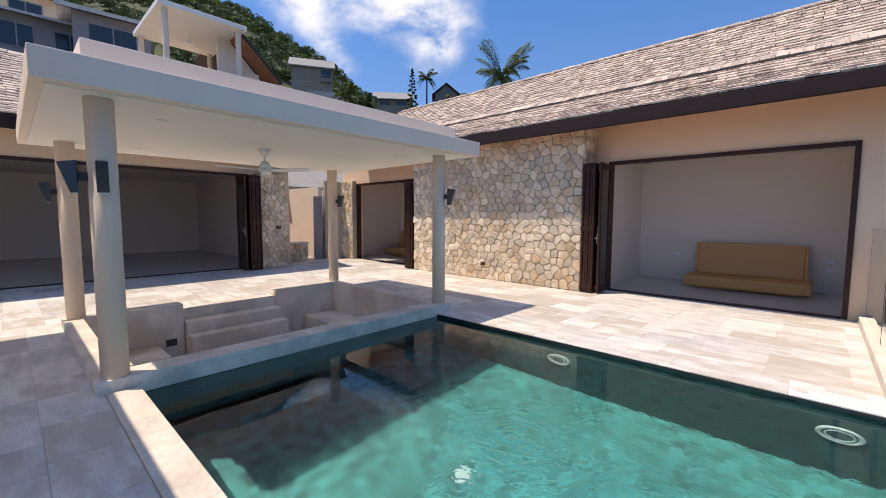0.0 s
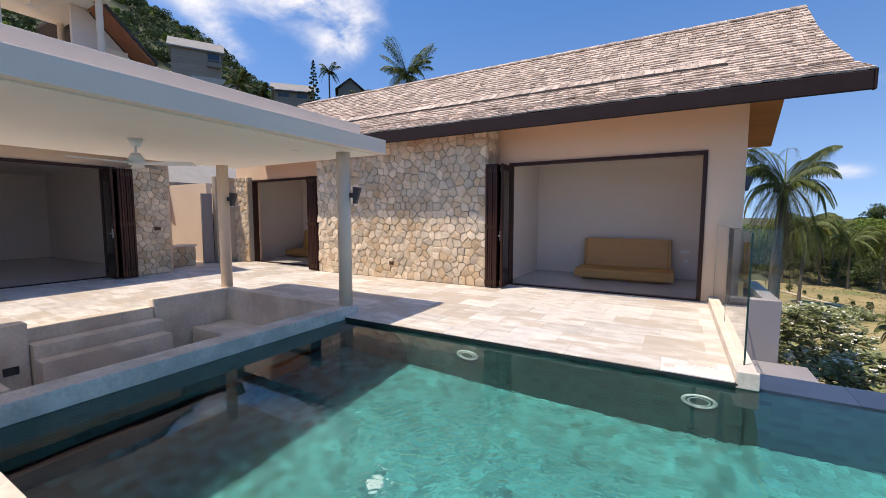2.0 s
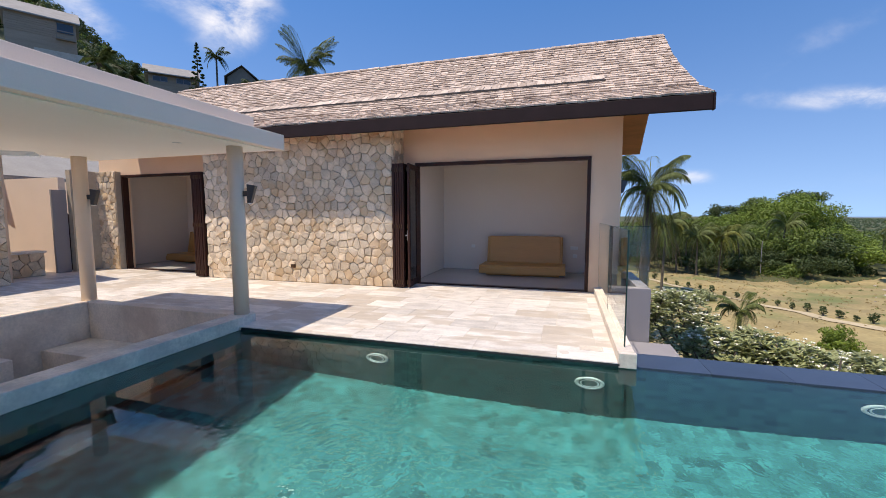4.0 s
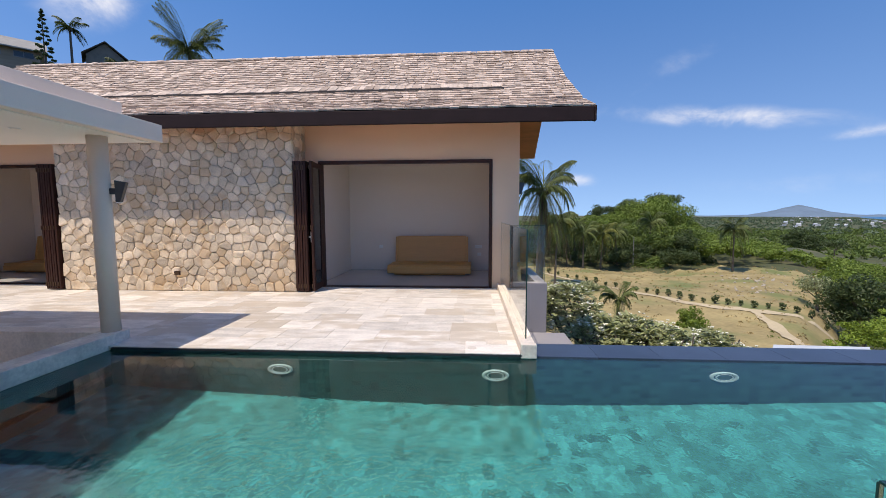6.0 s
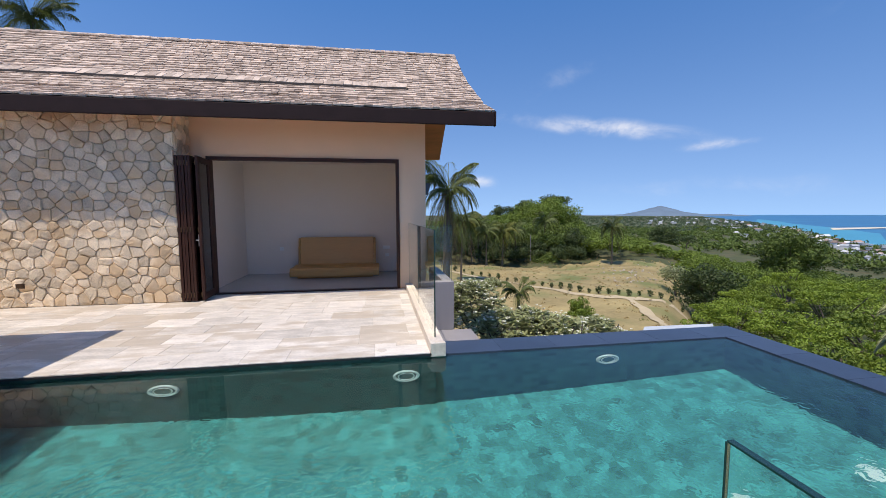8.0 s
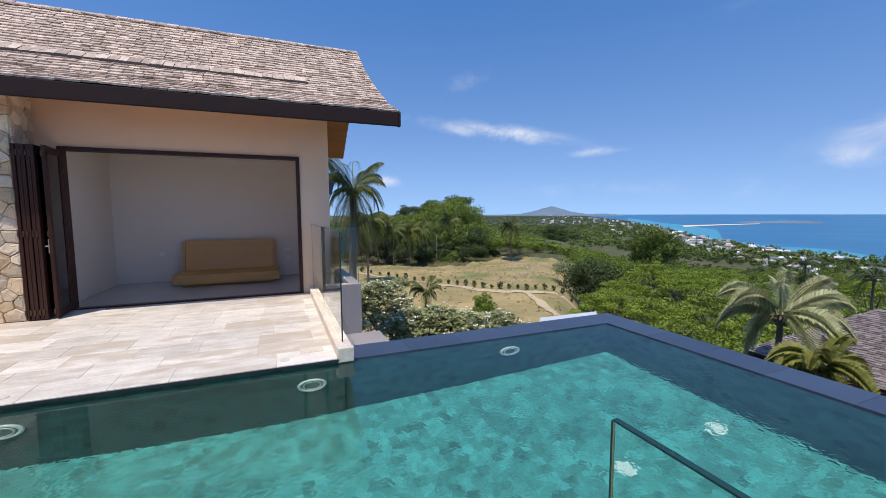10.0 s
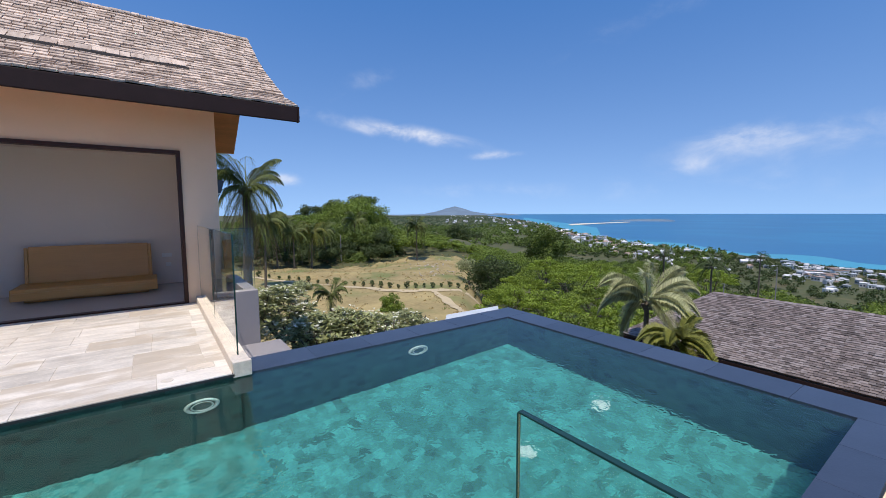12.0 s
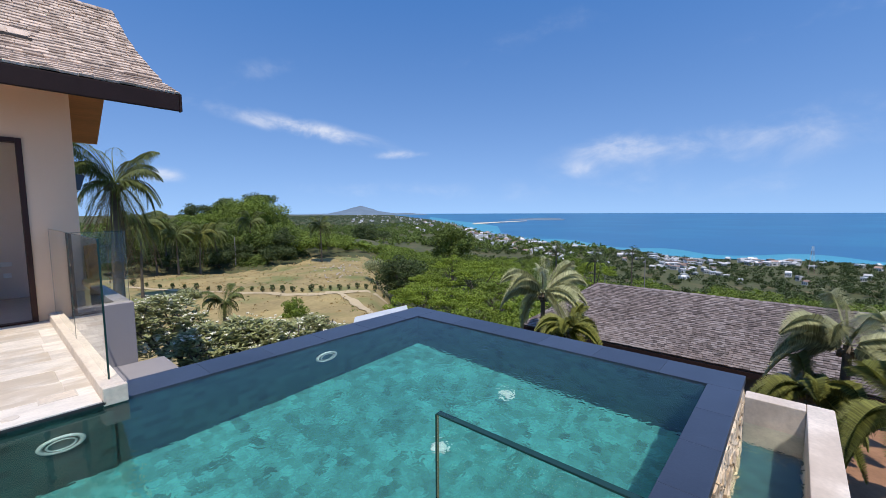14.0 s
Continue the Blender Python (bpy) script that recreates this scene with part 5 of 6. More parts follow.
palm(polar(-45.2, 62), eye_z(62, 18.3), 1.9, 16, "small palm on the hillside", 47, M_LEAFD, width=0.5)
palm(polar(-41.2, 62), eye_z(62, 15.6), 2.0, 14, "small palm on the hillside", 48, M_LEAFD, width=0.5)
for i, (az, r, el) in enumerate([(64.5, 70, -5.4), (69.5, 60, -6.5), (74, 90, -5.2), (100, 60, -6)]):
    palm(polar(az, r), eye_z(r, el), 2.6, 14, "dark palm among the trees on the slope", 60 + i, M_LEAFD, width=0.5, group="palms on the slope")


def frangipani(at, top, rad, seed):
    """Forking grey branches, each tip with a rosette of long leaves and white flowers."""
    rng = np.random.default_rng(seed)
    root = thing("frangipani_bush", "round frangipani bush covered in white flowers", "bush", at, 0, "flowering bushes by the pool")
    h = top - at[2]
    bm = bmesh.new()
    tips = []
    fork = Vector((0, 0, h * 0.45))
    rod(bm, (0, 0, 0), fork, 0.09, 0.07, 8)
    part("trunk", bm, M_BARK, root)
    for k in range(7):
        a = k * 0.9 + rng.uniform(-0.2, 0.2)
        q = Vector((math.cos(a) * rad * 0.55, math.sin(a) * rad * 0.55, h * rng.uniform(0.6, 0.78)))
        bm = bmesh.new()
        rod(bm, fork, q, 0.05, 0.03, 6)
        for j in range(3):
            tip = q + Vector(rng.uniform(-0.3, 0.3, 3)) * rad
            tip.z = h * rng.uniform(0.8, 0.95)
            rod(bm, q, tip, 0.028, 0.016, 5)
            tips.append(tip)
        part("branch", bm, M_BARK, root)
    n = int(230 * rad * rad)
    vs, fs, ws, wf = [], [], [], []
    for k in range(n):
        a, q = rng.uniform(0, 2 * math.pi), rad * math.sqrt(rng.random())
        z = h - (q / rad) ** 2 * rad * 0.7 - rng.random() ** 1.5 * 1.3 * rad * (0.4 + 0.6 * q / rad)
        c = np.array([q * math.cos(a), q * math.sin(a), z])
        for j in range(9):
            b = rng.uniform(0, 2 * math.pi)
            d = np.array([math.cos(b), math.sin(b), rng.uniform(0.0, 0.9)])
            d /= np.linalg.norm(d)
            w = np.array([-math.sin(b), math.cos(b), 0]) * 0.036
            l_ = rng.uniform(0.18, 0.32)
            o = len(vs)
            vs += [c, c + d * l_ * 0.55 + w, c + d * l_ - [0, 0, 0.04], c + d * l_ * 0.55 - w]
            fs.append((o, o + 1, o + 2, o + 3))
        if rng.random() < 0.36:
            for j in range(rng.integers(2, 5)):
                p = c + np.array([*rng.uniform(-0.16, 0.16, 2), rng.uniform(0.04, 0.14)])
                for g in range(4):
                    e = g * 1.57 + rng.random()
                    o = len(ws)
                    u = np.array([math.cos(e), math.sin(e), 0.9]) * 0.048
                    w = np.array([-math.sin(e), math.cos(e), 0.2]) * 0.027
                    ws += [p, p + u * 0.6 + w, p + u, p + u * 0.6 - w]
                    wf.append((o, o + 1, o + 2, o + 3))
    part("foliage", cloud_mesh("foliage", np.array(vs), np.array(fs), M_FRANGI), None, root)
    part("blossom", cloud_mesh("blossom", np.array(ws), np.array(wf), M_FLOWER), None, root, "small white five-petalled flowers")


for i, (az, r, el, rad) in enumerate([(13.4, 14.8, -9.4, 1.2), (18.0, 11.8, -13.5, 1.2), (22.0, 12.2, -13.2, 1.2), (25.3, 12.0, -13.9, 1.15), (30.2, 13.0, -13.9, 1.1), (34.0, 14.5, -15.4, 0.9)]):
    frangipani(polar(az, r), eye_z(r, el), rad, 80 + i)

# skyline of the woods: azimuth, elevation
TREE_LINE = [(5, -0.5), (11, -0.5), (15, -0.4), (17, 0.6), (20, 1.0), (24, 1.4), (26.5, 0.6), (28, -1.0), (29.5, -2.0), (31.5, -2.4), (36, -3.0), (41.4, -4.4), (47, -5.3), (54, -5.8), (58, -6.1), (61, -5.9), (65.7, -5.3), (69, -5.8), (73, -6.7), (77, -8.0), (85, -8.2), (112, -8.2)]


# single trees on the lawn and the slope: azimuth, distance, elevation of the top, radius
def tree_at(az, r, el, rad, label, seed, mtl, leaf, clumps, count, squash=0.75, trunk_r=0.18, **kw):
    p = polar(az, r)
    return tree(p, eye_z(r, el) - p.z, rad, label, seed, mtl, leaf, clumps, count, squash, trunk_r, **kw)


tree_at(28.3, 38, -11.2, 1.2, "small bushy shrub on the dry lawn", 101, M_LEAF2, 0.16, 50, 80, 0.95, 0.07, full=True)
tree_at(16.0, 52, -8.9, 1.5, "pale flowering frangipani on the lawn", 108, M_FRANGI, 0.2, 24, 110, 0.7, 0.08)
tree_at(37.9, 170, -1.5, 5.2, "rounded dark tree on the skyline", 102, M_LEAFD, 0.55, 60, 90, 0.75, full=True)
tree_at(40.4, 165, -2.4, 3.4, "thin-crowned tree on the skyline", 109, M_LEAFD, 0.5, 16, 60, 0.9)
tree_at(50.1, 75, -1.75, 4.3, "large rounded tree rising above the slope", 103, M_LEAF, 0.34, 95, 140, 0.8, 0.3, full=True)
tree_at(39.4, 60, -6.2, 2.2, "pale open-crowned tree at the edge of the lawn", 104, M_FRANGI, 0.26, 26, 70, 0.85)
tree_at(43.0, 56, -5.6, 3.6, "dark bushy tree at the edge of the lawn", 110, M_LEAFD, 0.32, 70, 110, 0.9, full=True)
tree_at(23.8, 118, 2.2, 8.4, "broad tree crown on top of the wooded knoll", 105, M_LEAF2, 0.5, 80, 150, 0.6, 0.4)
tree_at(24.6, 126, 2.5, 4.6, "dark spreading tree on top of the knoll", 111, M_LEAFD, 0.5, 26, 90, 0.45, 0.3)
tree_at(21.0, 124, 1.9, 5.0, "green tree crown on the wooded knoll", 112, M_LEAF, 0.5, 40, 120, 0.7, 0.3)
tree_at(17.9, 122, 1.5, 4.2, "dark tree crown on the wooded knoll", 106, M_LEAFD, 0.5, 24, 90, 0.7, 0.3)
tree_at(15.2, 118, 0.0, 4.6, "green tree on the shoulder of the knoll", 113, M_LEAF, 0.5, 36, 110, 0.8, 0.3)
tree_at(12.2, 112, 0.1, 4.4, "green tree behind the tall coconut palm", 114, M_LEAF, 0.5, 36, 110, 0.8, 0.3)
tree_at(26.9, 96, -2.2, 4.6, "dense dark tree below the knoll", 107, M_LEAFD, 0.42, 80, 120, 0.9, 0.3, full=True)
tree_at(23.6, 91, -5.4, 3.6, "low dark bush at the foot of the knoll", 115, M_LEAF, 0.4, 40, 120, 0.5, 0.2)
tree_at(28.9, 100, -4.6, 3.4, "dark bush beside the lawn", 116, M_LEAFD, 0.4, 34, 110, 0.7, 0.2)
rnd = random.Random(55)
for i, (az, r) in enumerate([(43.0, 30), (48.5, 27), (54, 25), (60, 29), (45.0, 40), (51, 38), (57, 40), (63, 41), (47, 52), (53.5, 53), (60, 56), (66, 55), (50, 68), (57, 70), (63.5, 72), (69.5, 66)]):
    top = max(-4.6 + rnd.uniform(-1.2, 0.9), eye_z(r, -12.6))
    top = min(top, eye_z(r, lerp_table(TREE_LINE, az) - rnd.uniform(0, 0.7)))
    rad = rnd.uniform(2.9, 3.9)
    p = polar(az, r)
    tree(p, top - p.z, rad, "broad tree with bright green layered foliage", 140 + i, M_LEAF2 if i % 4 == 2 else M_CANOPYLEAF, 0.19, 40, 190, 0.7, 0.22, layer=0.34, clump=(0.15, 0.28))
# a conifer on the hillside
rng = np.random.default_rng(9)
at = polar(-47.2, 60)
root = thing("conifer_tree", "slim dark conifer on the hillside", "tree", at)
ch = eye_z(60, 19.4) - at.z
part("trunk", trunk_mesh(ch * 0.97, 0.16, 0.03, (0, 0), rng), None, root)
cs, rr = [], []
for k in range(70):
    t = k / 69
    a = k * 2.4
    q = 1.7 * (1 - t) ** 0.8 + 0.03
    cs.append((q * math.cos(a) * 0.7, q * math.sin(a) * 0.7, ch * (0.2 + 0.79 * t)))
    rr.append(0.36 * (1 - t) + 0.07)
vs, fs = leaf_cloud(rng, cs, rr, 60, 0.26, 0.5)
part("crown", cloud_mesh("crown", vs, fs, M_LEAFD), None, root)


# ---- woods ----
def woods(name, label, spots, mtl, leaf, count, seed, per=4, squash=0.75):
    """Many crowns joined: spots of (x, y, z, radius)."""
    rng = np.random.default_rng(seed)
    cs, rr = [], []
    for x, y, z, rad in spots:
        for k in range(per):
            d = rng.normal(size=3)
            d /= np.linalg.norm(d)
            q = rad * rng.uniform(0.35, 0.8)
            cs.append((x + d[0] * q, y + d[1] * q, z + (abs(d[2]) * 0.9 - 0.1) * q * 0.8))
            rr.append(rad * rng.uniform(0.28, 0.5))
    vs, fs = leaf_cloud(rng, cs, rr, count, leaf, squash)
    piece(name, cloud_mesh(name, vs, fs, mtl), None, label, "woods", "stuff")


def scatter(seed, n, az0, az1, r0, r1, rad0, rad1, keep=None, lift=0.4):
    rnd = random.Random(seed)
    out = []
    for _ in range(n):
        az, r = rnd.uniform(az0, az1), math.sqrt(rnd.uniform(r0 * r0, r1 * r1))
        rad = rnd.uniform(rad0, rad1)
        p = polar(az, r)
        if p.z < SEA_Z + 0.4 or (keep and not keep(az, r)):
            continue
        z = p.z + rad * lift
        if 5 < az and r < (240 if az < 69 else 130):
            # crowns stay below the skyline of the woods, some well below it
            z = min(z, eye_z(r, lerp_table(TREE_LINE, az) - rnd.uniform(0, 0.5)) - rad * 1.0)
            if z < p.z - rad * 0.6:
                continue
        out.append((p.x, p.y, z, rad))
    return out




def not_villas(az, r):
    for a0, a1, r0, r1 in ((-86, -64, 17, 36), (-95, -78, 24, 46), (-65, -55, 50, 64), (-53, -46.5, 62, 82), (-47.5, -41, 60, 78)):
        if a0 < az < a1 and r0 < r < r1:
            return False
    return True


woods("hill_woods", "dense dark green trees covering the hillside", scatter(1, 640, -100, -38, 45, 178, 1.6, 3.4, not_villas), M_LEAFD, 0.5, 90, 1)
woods("hill_scrub", "bright green scrub on the hillside", scatter(2, 420, -95, -36, 26, 170, 0.8, 2.0, not_villas), M_LEAF2, 0.55, 45, 2)
woods("knoll_woods", "green trees covering the knoll beyond the lawn", scatter(3, 330, 5, 29, 94, 150, 2.0, 4.0, None, 1.2), M_LEAF, 0.45, 60, 3, 8)
woods("knoll_crowns", "bright tree crowns on the knoll", scatter(33, 110, 8, 29, 98, 140, 2.0, 3.6, None, 1.7), M_LEAF2, 0.45, 70, 33, 8)
woods("knoll_woods", "dark green trees at the foot of the knoll", scatter(4, 150, 5, 28, 87, 102, 1.2, 2.4, None, 1.0), M_LEAFD, 0.36, 60, 4, 7)
woods("knoll_scrub", "bright scrub beside the knoll", scatter(5, 420, 27, 44, 95, 200, 1.6, 3.2, None, 1.2), M_LEAF2, 0.5, 50, 5, 6)
# dark leaf colour here stands in for shaded gaps beneath the bright crowns
woods("slope_trees", "green undergrowth on the slope below the pool", scatter(6, 260, 41.5, 104, 22, 75, 1.2, 2.4, lambda a, r: (a < 60 and r > 22) or r > 36, 0.4), M_LEAFD, 0.3, 60, 6, 7, 0.6)
woods("slope_trees", "bright green trees on the slope", scatter(7, 720, 40, 106, 75, 200, 1.6, 3.4, lambda a, r: a < 68 or r < 125, 1.4), M_LEAF2, 0.45, 40, 7, 7, 0.6)
woods("slope_trees", "dark green trees on the slope", scatter(77, 420, 40, 106, 55, 200, 1.6, 3.2, lambda a, r: a < 68 or r < 125, 1.0), M_LEAF, 0.45, 36, 77, 7)
woods("valley_trees", "dark trees among the houses of the coast", scatter(8, 2600, 46, 112, 95, 305, 1.2, 2.4, lambda a, r: (r * 3.7) % 1 < 0.5 or not (76.5 < a < 82.5 and 175 < r < 262 or 84.5 < a < 89.5 and r > 245)), M_LEAFD, 0.7, 14, 8, 5)
woods("valley_trees", "mixed green trees of the coastal plain", scatter(9, 3000, 26, 72, 220, 800, 2.2, 5), M_LEAF, 2.0, 11, 9, 3)
woods("plain_trees", "distant trees of the coastal plain", scatter(10, 2600, 24, 52, 600, 2800, 3, 6), M_HAZELEAF, 3.5, 8, 10, 4, 0.6)

# ---- lawn details ----
# the track over the lawn: azimuth, distance
TRACK = [(9, 71), (11, 67.5), (14.5, 62.5), (18, 58), (22, 53), (27, 49.2), (31, 48), (34, 48), (38, 48.6), (42, 50.5)]
M_STRAW = leaf_mat("straw", (0.42, 0.31, 0.14), 0.3)
bm = bmesh.new()
prev = None
for k in range(25):
    t = k / 24
    az = 10 + 32 * t
    r = lerp_table(TRACK, az)
    row = [bm.verts.new(polar(az, r + w) + Vector((0, 0, 0.36))) for w in (-0.7 + 0.25 * math.sin(k * 1.9), -0.25, 0.25, 0.7 + 0.25 * math.sin(k * 2.7))]
    if prev:
        for a in range(3):
            bm.faces.new((prev[a], row[a], row[a + 1], prev[a + 1]))
    prev = row
piece("path", bm, M_EARTH, "bare earth track across the dry lawn", "track")
bm = bmesh.new()
prev = None
for k in range(15):
    t = k / 14
    az, r, w = 34.0 + 5.5 * t, 47.5 - 13 * t, 0.35 + 0.7 * math.sin(3.1 * t)
    c = polar(az, r)
    side = Vector((0.75, 0.66, 0)).normalized()
    row = []
    for q in (-w + 0.3 * math.sin(k * 2.1), -0.3 * w, 0.4 * w, w + 0.3 * math.sin(k * 1.3)):
        p = c + side * q
        row.append(bm.verts.new((p.x, p.y, ground_z(p.x, p.y) + 0.38)))
    if prev:
        for a in range(3):
            bm.faces.new((prev[a], row[a], row[a + 1], prev[a + 1]))
    prev = row
piece("path_lower", bm, M_EARTH, "worn bare earth branching off the track", "track")
rnd = random.Random(12)
proto = None
for k in range(26):
    t = k / 25
    az = 11 + 30.5 * t
    r = lerp_table(TRACK, az) + 1.7 + rnd.uniform(-0.4, 0.4)
    if proto is None:
        proto = thing("hedge_plant", "small dark clipped plant along the track", "shrub", polar(az, r) + Vector((0, 0, 0.25)), 0, "plants along the track")
        rng = np.random.default_rng(3)
        vs, fs = leaf_cloud(rng, [(0, 0, 0.45), (0.1, 0.05, 0.8), (-0.1, 0, 0.65)], [0.36, 0.26, 0.3], 60, 0.22)
        part("foliage", cloud_mesh("foliage", vs, fs, M_LEAFD), None, proto)
        bm = bmesh.new()
        cyl(bm, 0, 0, -0.2, 0.35, 0.10, 0.06, 8)
        part("stem", bm, M_BARK, proto)
    else:
        copy_thing(proto, Matrix.Translation(polar(az, r) + Vector((0, 0, 0.25))) @ Matrix.Rotation(rnd.uniform(0, 6), 4, "Z") @ Matrix.Scale(rnd.uniform(0.6, 1.0), 4))
rv, rf = [], []
for k in range(110):
    az, r = (rnd.gauss(34.5, 2.0), rnd.gauss(72, 7)) if k < 80 else (rnd.uniform(13, 20), rnd.uniform(28, 34))
    p = polar(az, r)
    b = bmesh.new()
    bmesh.ops.create_icosphere(b, subdivisions=1, radius=rnd.uniform(0.08, 0.28))
    for v in b.verts:
        v.co *= rnd.uniform(0.7, 1.2)
        v.co.z *= 0.6
    o = len(rv)
    b.verts.index_update()
    rv += [p + v.co + Vector((0, 0, 0.33)) for v in b.verts]
    rf += [tuple(o + v.index for v in f.verts) for f in b.faces]
    b.free()
piece("rocks", raw_mesh("rocks", rv, rf, M_ROCK), None, "pale stones scattered over the lawn", "stones", "stuff")

# tufts and weeds over the lawn
for seed, n, mtl, lab in ((71, 900, M_STRAW, "dry straw-coloured grass tufts on the lawn"), (72, 420, M_LEAF, "low green weeds on the lawn")):
    rng = np.random.default_rng(seed)
    cs, rr = [], []
    for k in range(n):
        az, r = rng.uniform(9, 42), math.sqrt(rng.uniform(24 ** 2, 96 ** 2))
        if mtl is M_LEAF and math.sin(az * 0.9) + math.cos(r * 0.21) < 0.1:
            continue
        p = polar(az, r)
        s = rng.uniform(0.1, 0.32)
        cs.append((p.x, p.y, p.z + 0.33))
        rr.append(s)
    vs, fs = leaf_cloud(rng, cs, rr, 14, 0.22, 0.6, 0.3)
    piece("lawn_tufts", cloud_mesh("lawn_tufts", vs, fs, mtl), None, lab, "grass", "stuff")

# white sheet roof below the pool
at = polar(39.4, 19)
sh = thing("carport", "white corrugated sheet roof of a small shelter", "shelter", (at.x, at.y, at.z), -130)
zt = -3.42 - at.z
for k in range(7):
    bm = bmesh.new()
    v = [bm.verts.new(p) for p in [(-1.5 + 0.3 * k, -1.2, zt - 0.35), (-1.35 + 0.3 * k, -1.2, zt - 0.31), (-1.203 + 0.3 * k, -1.2, zt - 0.35), (-1.203 + 0.3 * k, 1.4, zt + 0.15), (-1.35 + 0.3 * k, 1.4, zt + 0.19), (-1.5 + 0.3 * k, 1.4, zt + 0.15)]]
    bm.faces.new((v[0], v[1], v[4], v[5]))
    bm.faces.new((v[1], v[2], v[3], v[4]))
    part("sheet", bm, M_SHEET, sh)
for x, y in ((-1.4, -1.1), (0.5, -1.1), (-1.4, 1.3), (0.5, 1.3)):
    part("post", boxes((x - 0.05, x + 0.05, y - 0.05, y + 0.05, -0.3, zt - 0.37 + 0.192 * (y + 1.1) / 1)), M_GREY, sh)


# ---- buildings ----
def window(parent, x0, x1, y, z0, z1, face="-y"):
    fr = part("window", boxes((x0, x1, y - 0.05, y - 0.001, z0, z1)), M_GREY, parent)
    n = 2
    for i in range(n):
        a, b = x0 + 0.06 + (x1 - x0 - 0.06) * i / n, x0 + (x1 - x0 - 0.06) * (i + 1) / n
        part("pane", boxes((a, b, y - 0.06, y - 0.0505, z0 + 0.07, z1 - 0.07)), M_WINDOW, fr)


def gable_house(label, at, turn, w, d, h, rise, wall_m, roof_m, wins=2, over=0.6):
    root = thing("house", label, "house", at, turn)
    part("wall", boxes((-w / 2, w / 2, 0, d, -3, h)), wall_m, root)
    for s, y0, y1 in ((1, -over, d / 2), (-1, d + over, d / 2)):
        bm = bmesh.new()
        a = [(-w / 2 - over, y0, h - 0.15), (w / 2 + over, y0, h - 0.15), (w / 2 + over, y1, h + rise), (-w / 2 - over, y1, h + rise)]
        v = [bm.verts.new(p) for p in a] + [bm.verts.new((p[0], p[1], p[2] + 0.14)) for p in a]
        for f in ((0, 1, 2, 3), (7, 6, 5, 4), (0, 4, 5, 1), (1, 5, 6, 2), (2, 6, 7, 3), (3, 7, 4, 0)):
            bm.faces.new([v[i] for i in f])
        part("roof", bm, roof_m, root)
    bm = bmesh.new()
    for x in (-w / 2 + 0.01, w / 2 - 0.11):
        v = [bm.verts.new(p) for p in ((x, 0.0, h), (x, d, h), (x, d / 2, h + rise), (x + 0.1, 0.0, h), (x + 0.1, d, h), (x + 0.1, d / 2, h + rise))]
        for f in ((0, 1, 2), (5, 4, 3), (0, 3, 4, 1), (1, 4, 5, 2), (2, 5, 3, 0)):
            bm.faces.new([v[i] for i in f])
    part("gable", bm, wall_m, root)
    for i in range(wins):
        x = -w / 2 + w * (i + 0.5) / wins
        window(root, x - w / wins * 0.32, x + w / wins * 0.32, 0, h * 0.32, h * 0.82)
    return root


M_WOODGREY = mat("grey_boards", (0.22, 0.19, 0.16), 0.85, 0.25, 3, 30, 0.3, stretch=(0.1, 1, 1))
M_HUT = mat("weathered_boards", (0.33, 0.25, 0.18), 0.85, 0.3, 3, 30, 0.3, stretch=(0.1, 1, 1))
M_GREYROOF = mat("pale_grey_roof", (0.32, 0.30, 0.27), 0.85, 0.2, 1.5, 20, 0.2)


def toward(az, r, z):
    p = polar(az, r, z)
    return (p.x, p.y, p.z)


# villa with a white flat canopy on the hillside
v1 = thing("villa", "hillside villa with a white flat canopy on columns", "villa", (-22.3, 6.3, 7.6))
part("canopy", boxes((-2.3, 2.3, -1.75, 1.75, 2.4, 2.62), bev=0.02), M_WHITE, v1)
for x, y in ((-2.0, -1.5), (2.0, -1.45), (-2.0, 1.5), (2.0, 1.45)):
    bm = bmesh.new()
    cyl(bm, x, y, -3.5, 2.4, 0.12, seg=16)
    part("column", bm, M_COLUMN, v1)
part("terrace", boxes((-2.6, 2.4, -2.0, 2.2, -4.5, 0.0)), M_CANOPY, v1)
part("wall", boxes((-6.0, -2.8, -1.0, 2.4, -4.5, 1.4)), M_WALL, v1)
part("wall", boxes((-2.7, 1.2, 1.9, 2.7, -4.5, 0.9)), M_WALL, v1)
part("bargeboard", boxes((1.72, 1.78, 1.4, 1.6, 2.3, 2.6)), M_FASCIA, v1)
bm = bmesh.new()
a = [(1.7, 1.5, 2.45), (1.7, 3.5, 0.5), (0.7, 3.3, 0.62), (0.7, 1.5, 2.45)]
v = [bm.verts.new(p) for p in a] + [bm.verts.new((p[0], p[1], p[2] + 0.16)) for p in a]
for f in ((0, 1, 2, 3), (7, 6, 5, 4), (0, 4, 5, 1), (1, 5, 6, 2), (2, 6, 7, 3), (3, 7, 4, 0)):
    bm.faces.new([v[i] for i in f])
part("roof", bm, M_RUSTROOF, v1, "orange-brown timber roof underside")
bm = bmesh.new()
a = [(1.78, 1.42, 2.68), (1.78, 3.6, 0.56), (-4.5, 3.6, 0.56), (-4.5, 1.42, 2.68)]
v = [bm.verts.new(p) for p in a] + [bm.verts.new((p[0], p[1], p[2] + 0.14)) for p in a]
for f in ((0, 1, 2, 3), (7, 6, 5, 4), (0, 4, 5, 1), (1, 5, 6, 2), (2, 6, 7, 3), (3, 7, 4, 0)):
    bm.faces.new([v[i] for i in f])
part("roof", bm, M_ROOFDARK, v1, "dark shingled roof slope")
bm = bmesh.new()
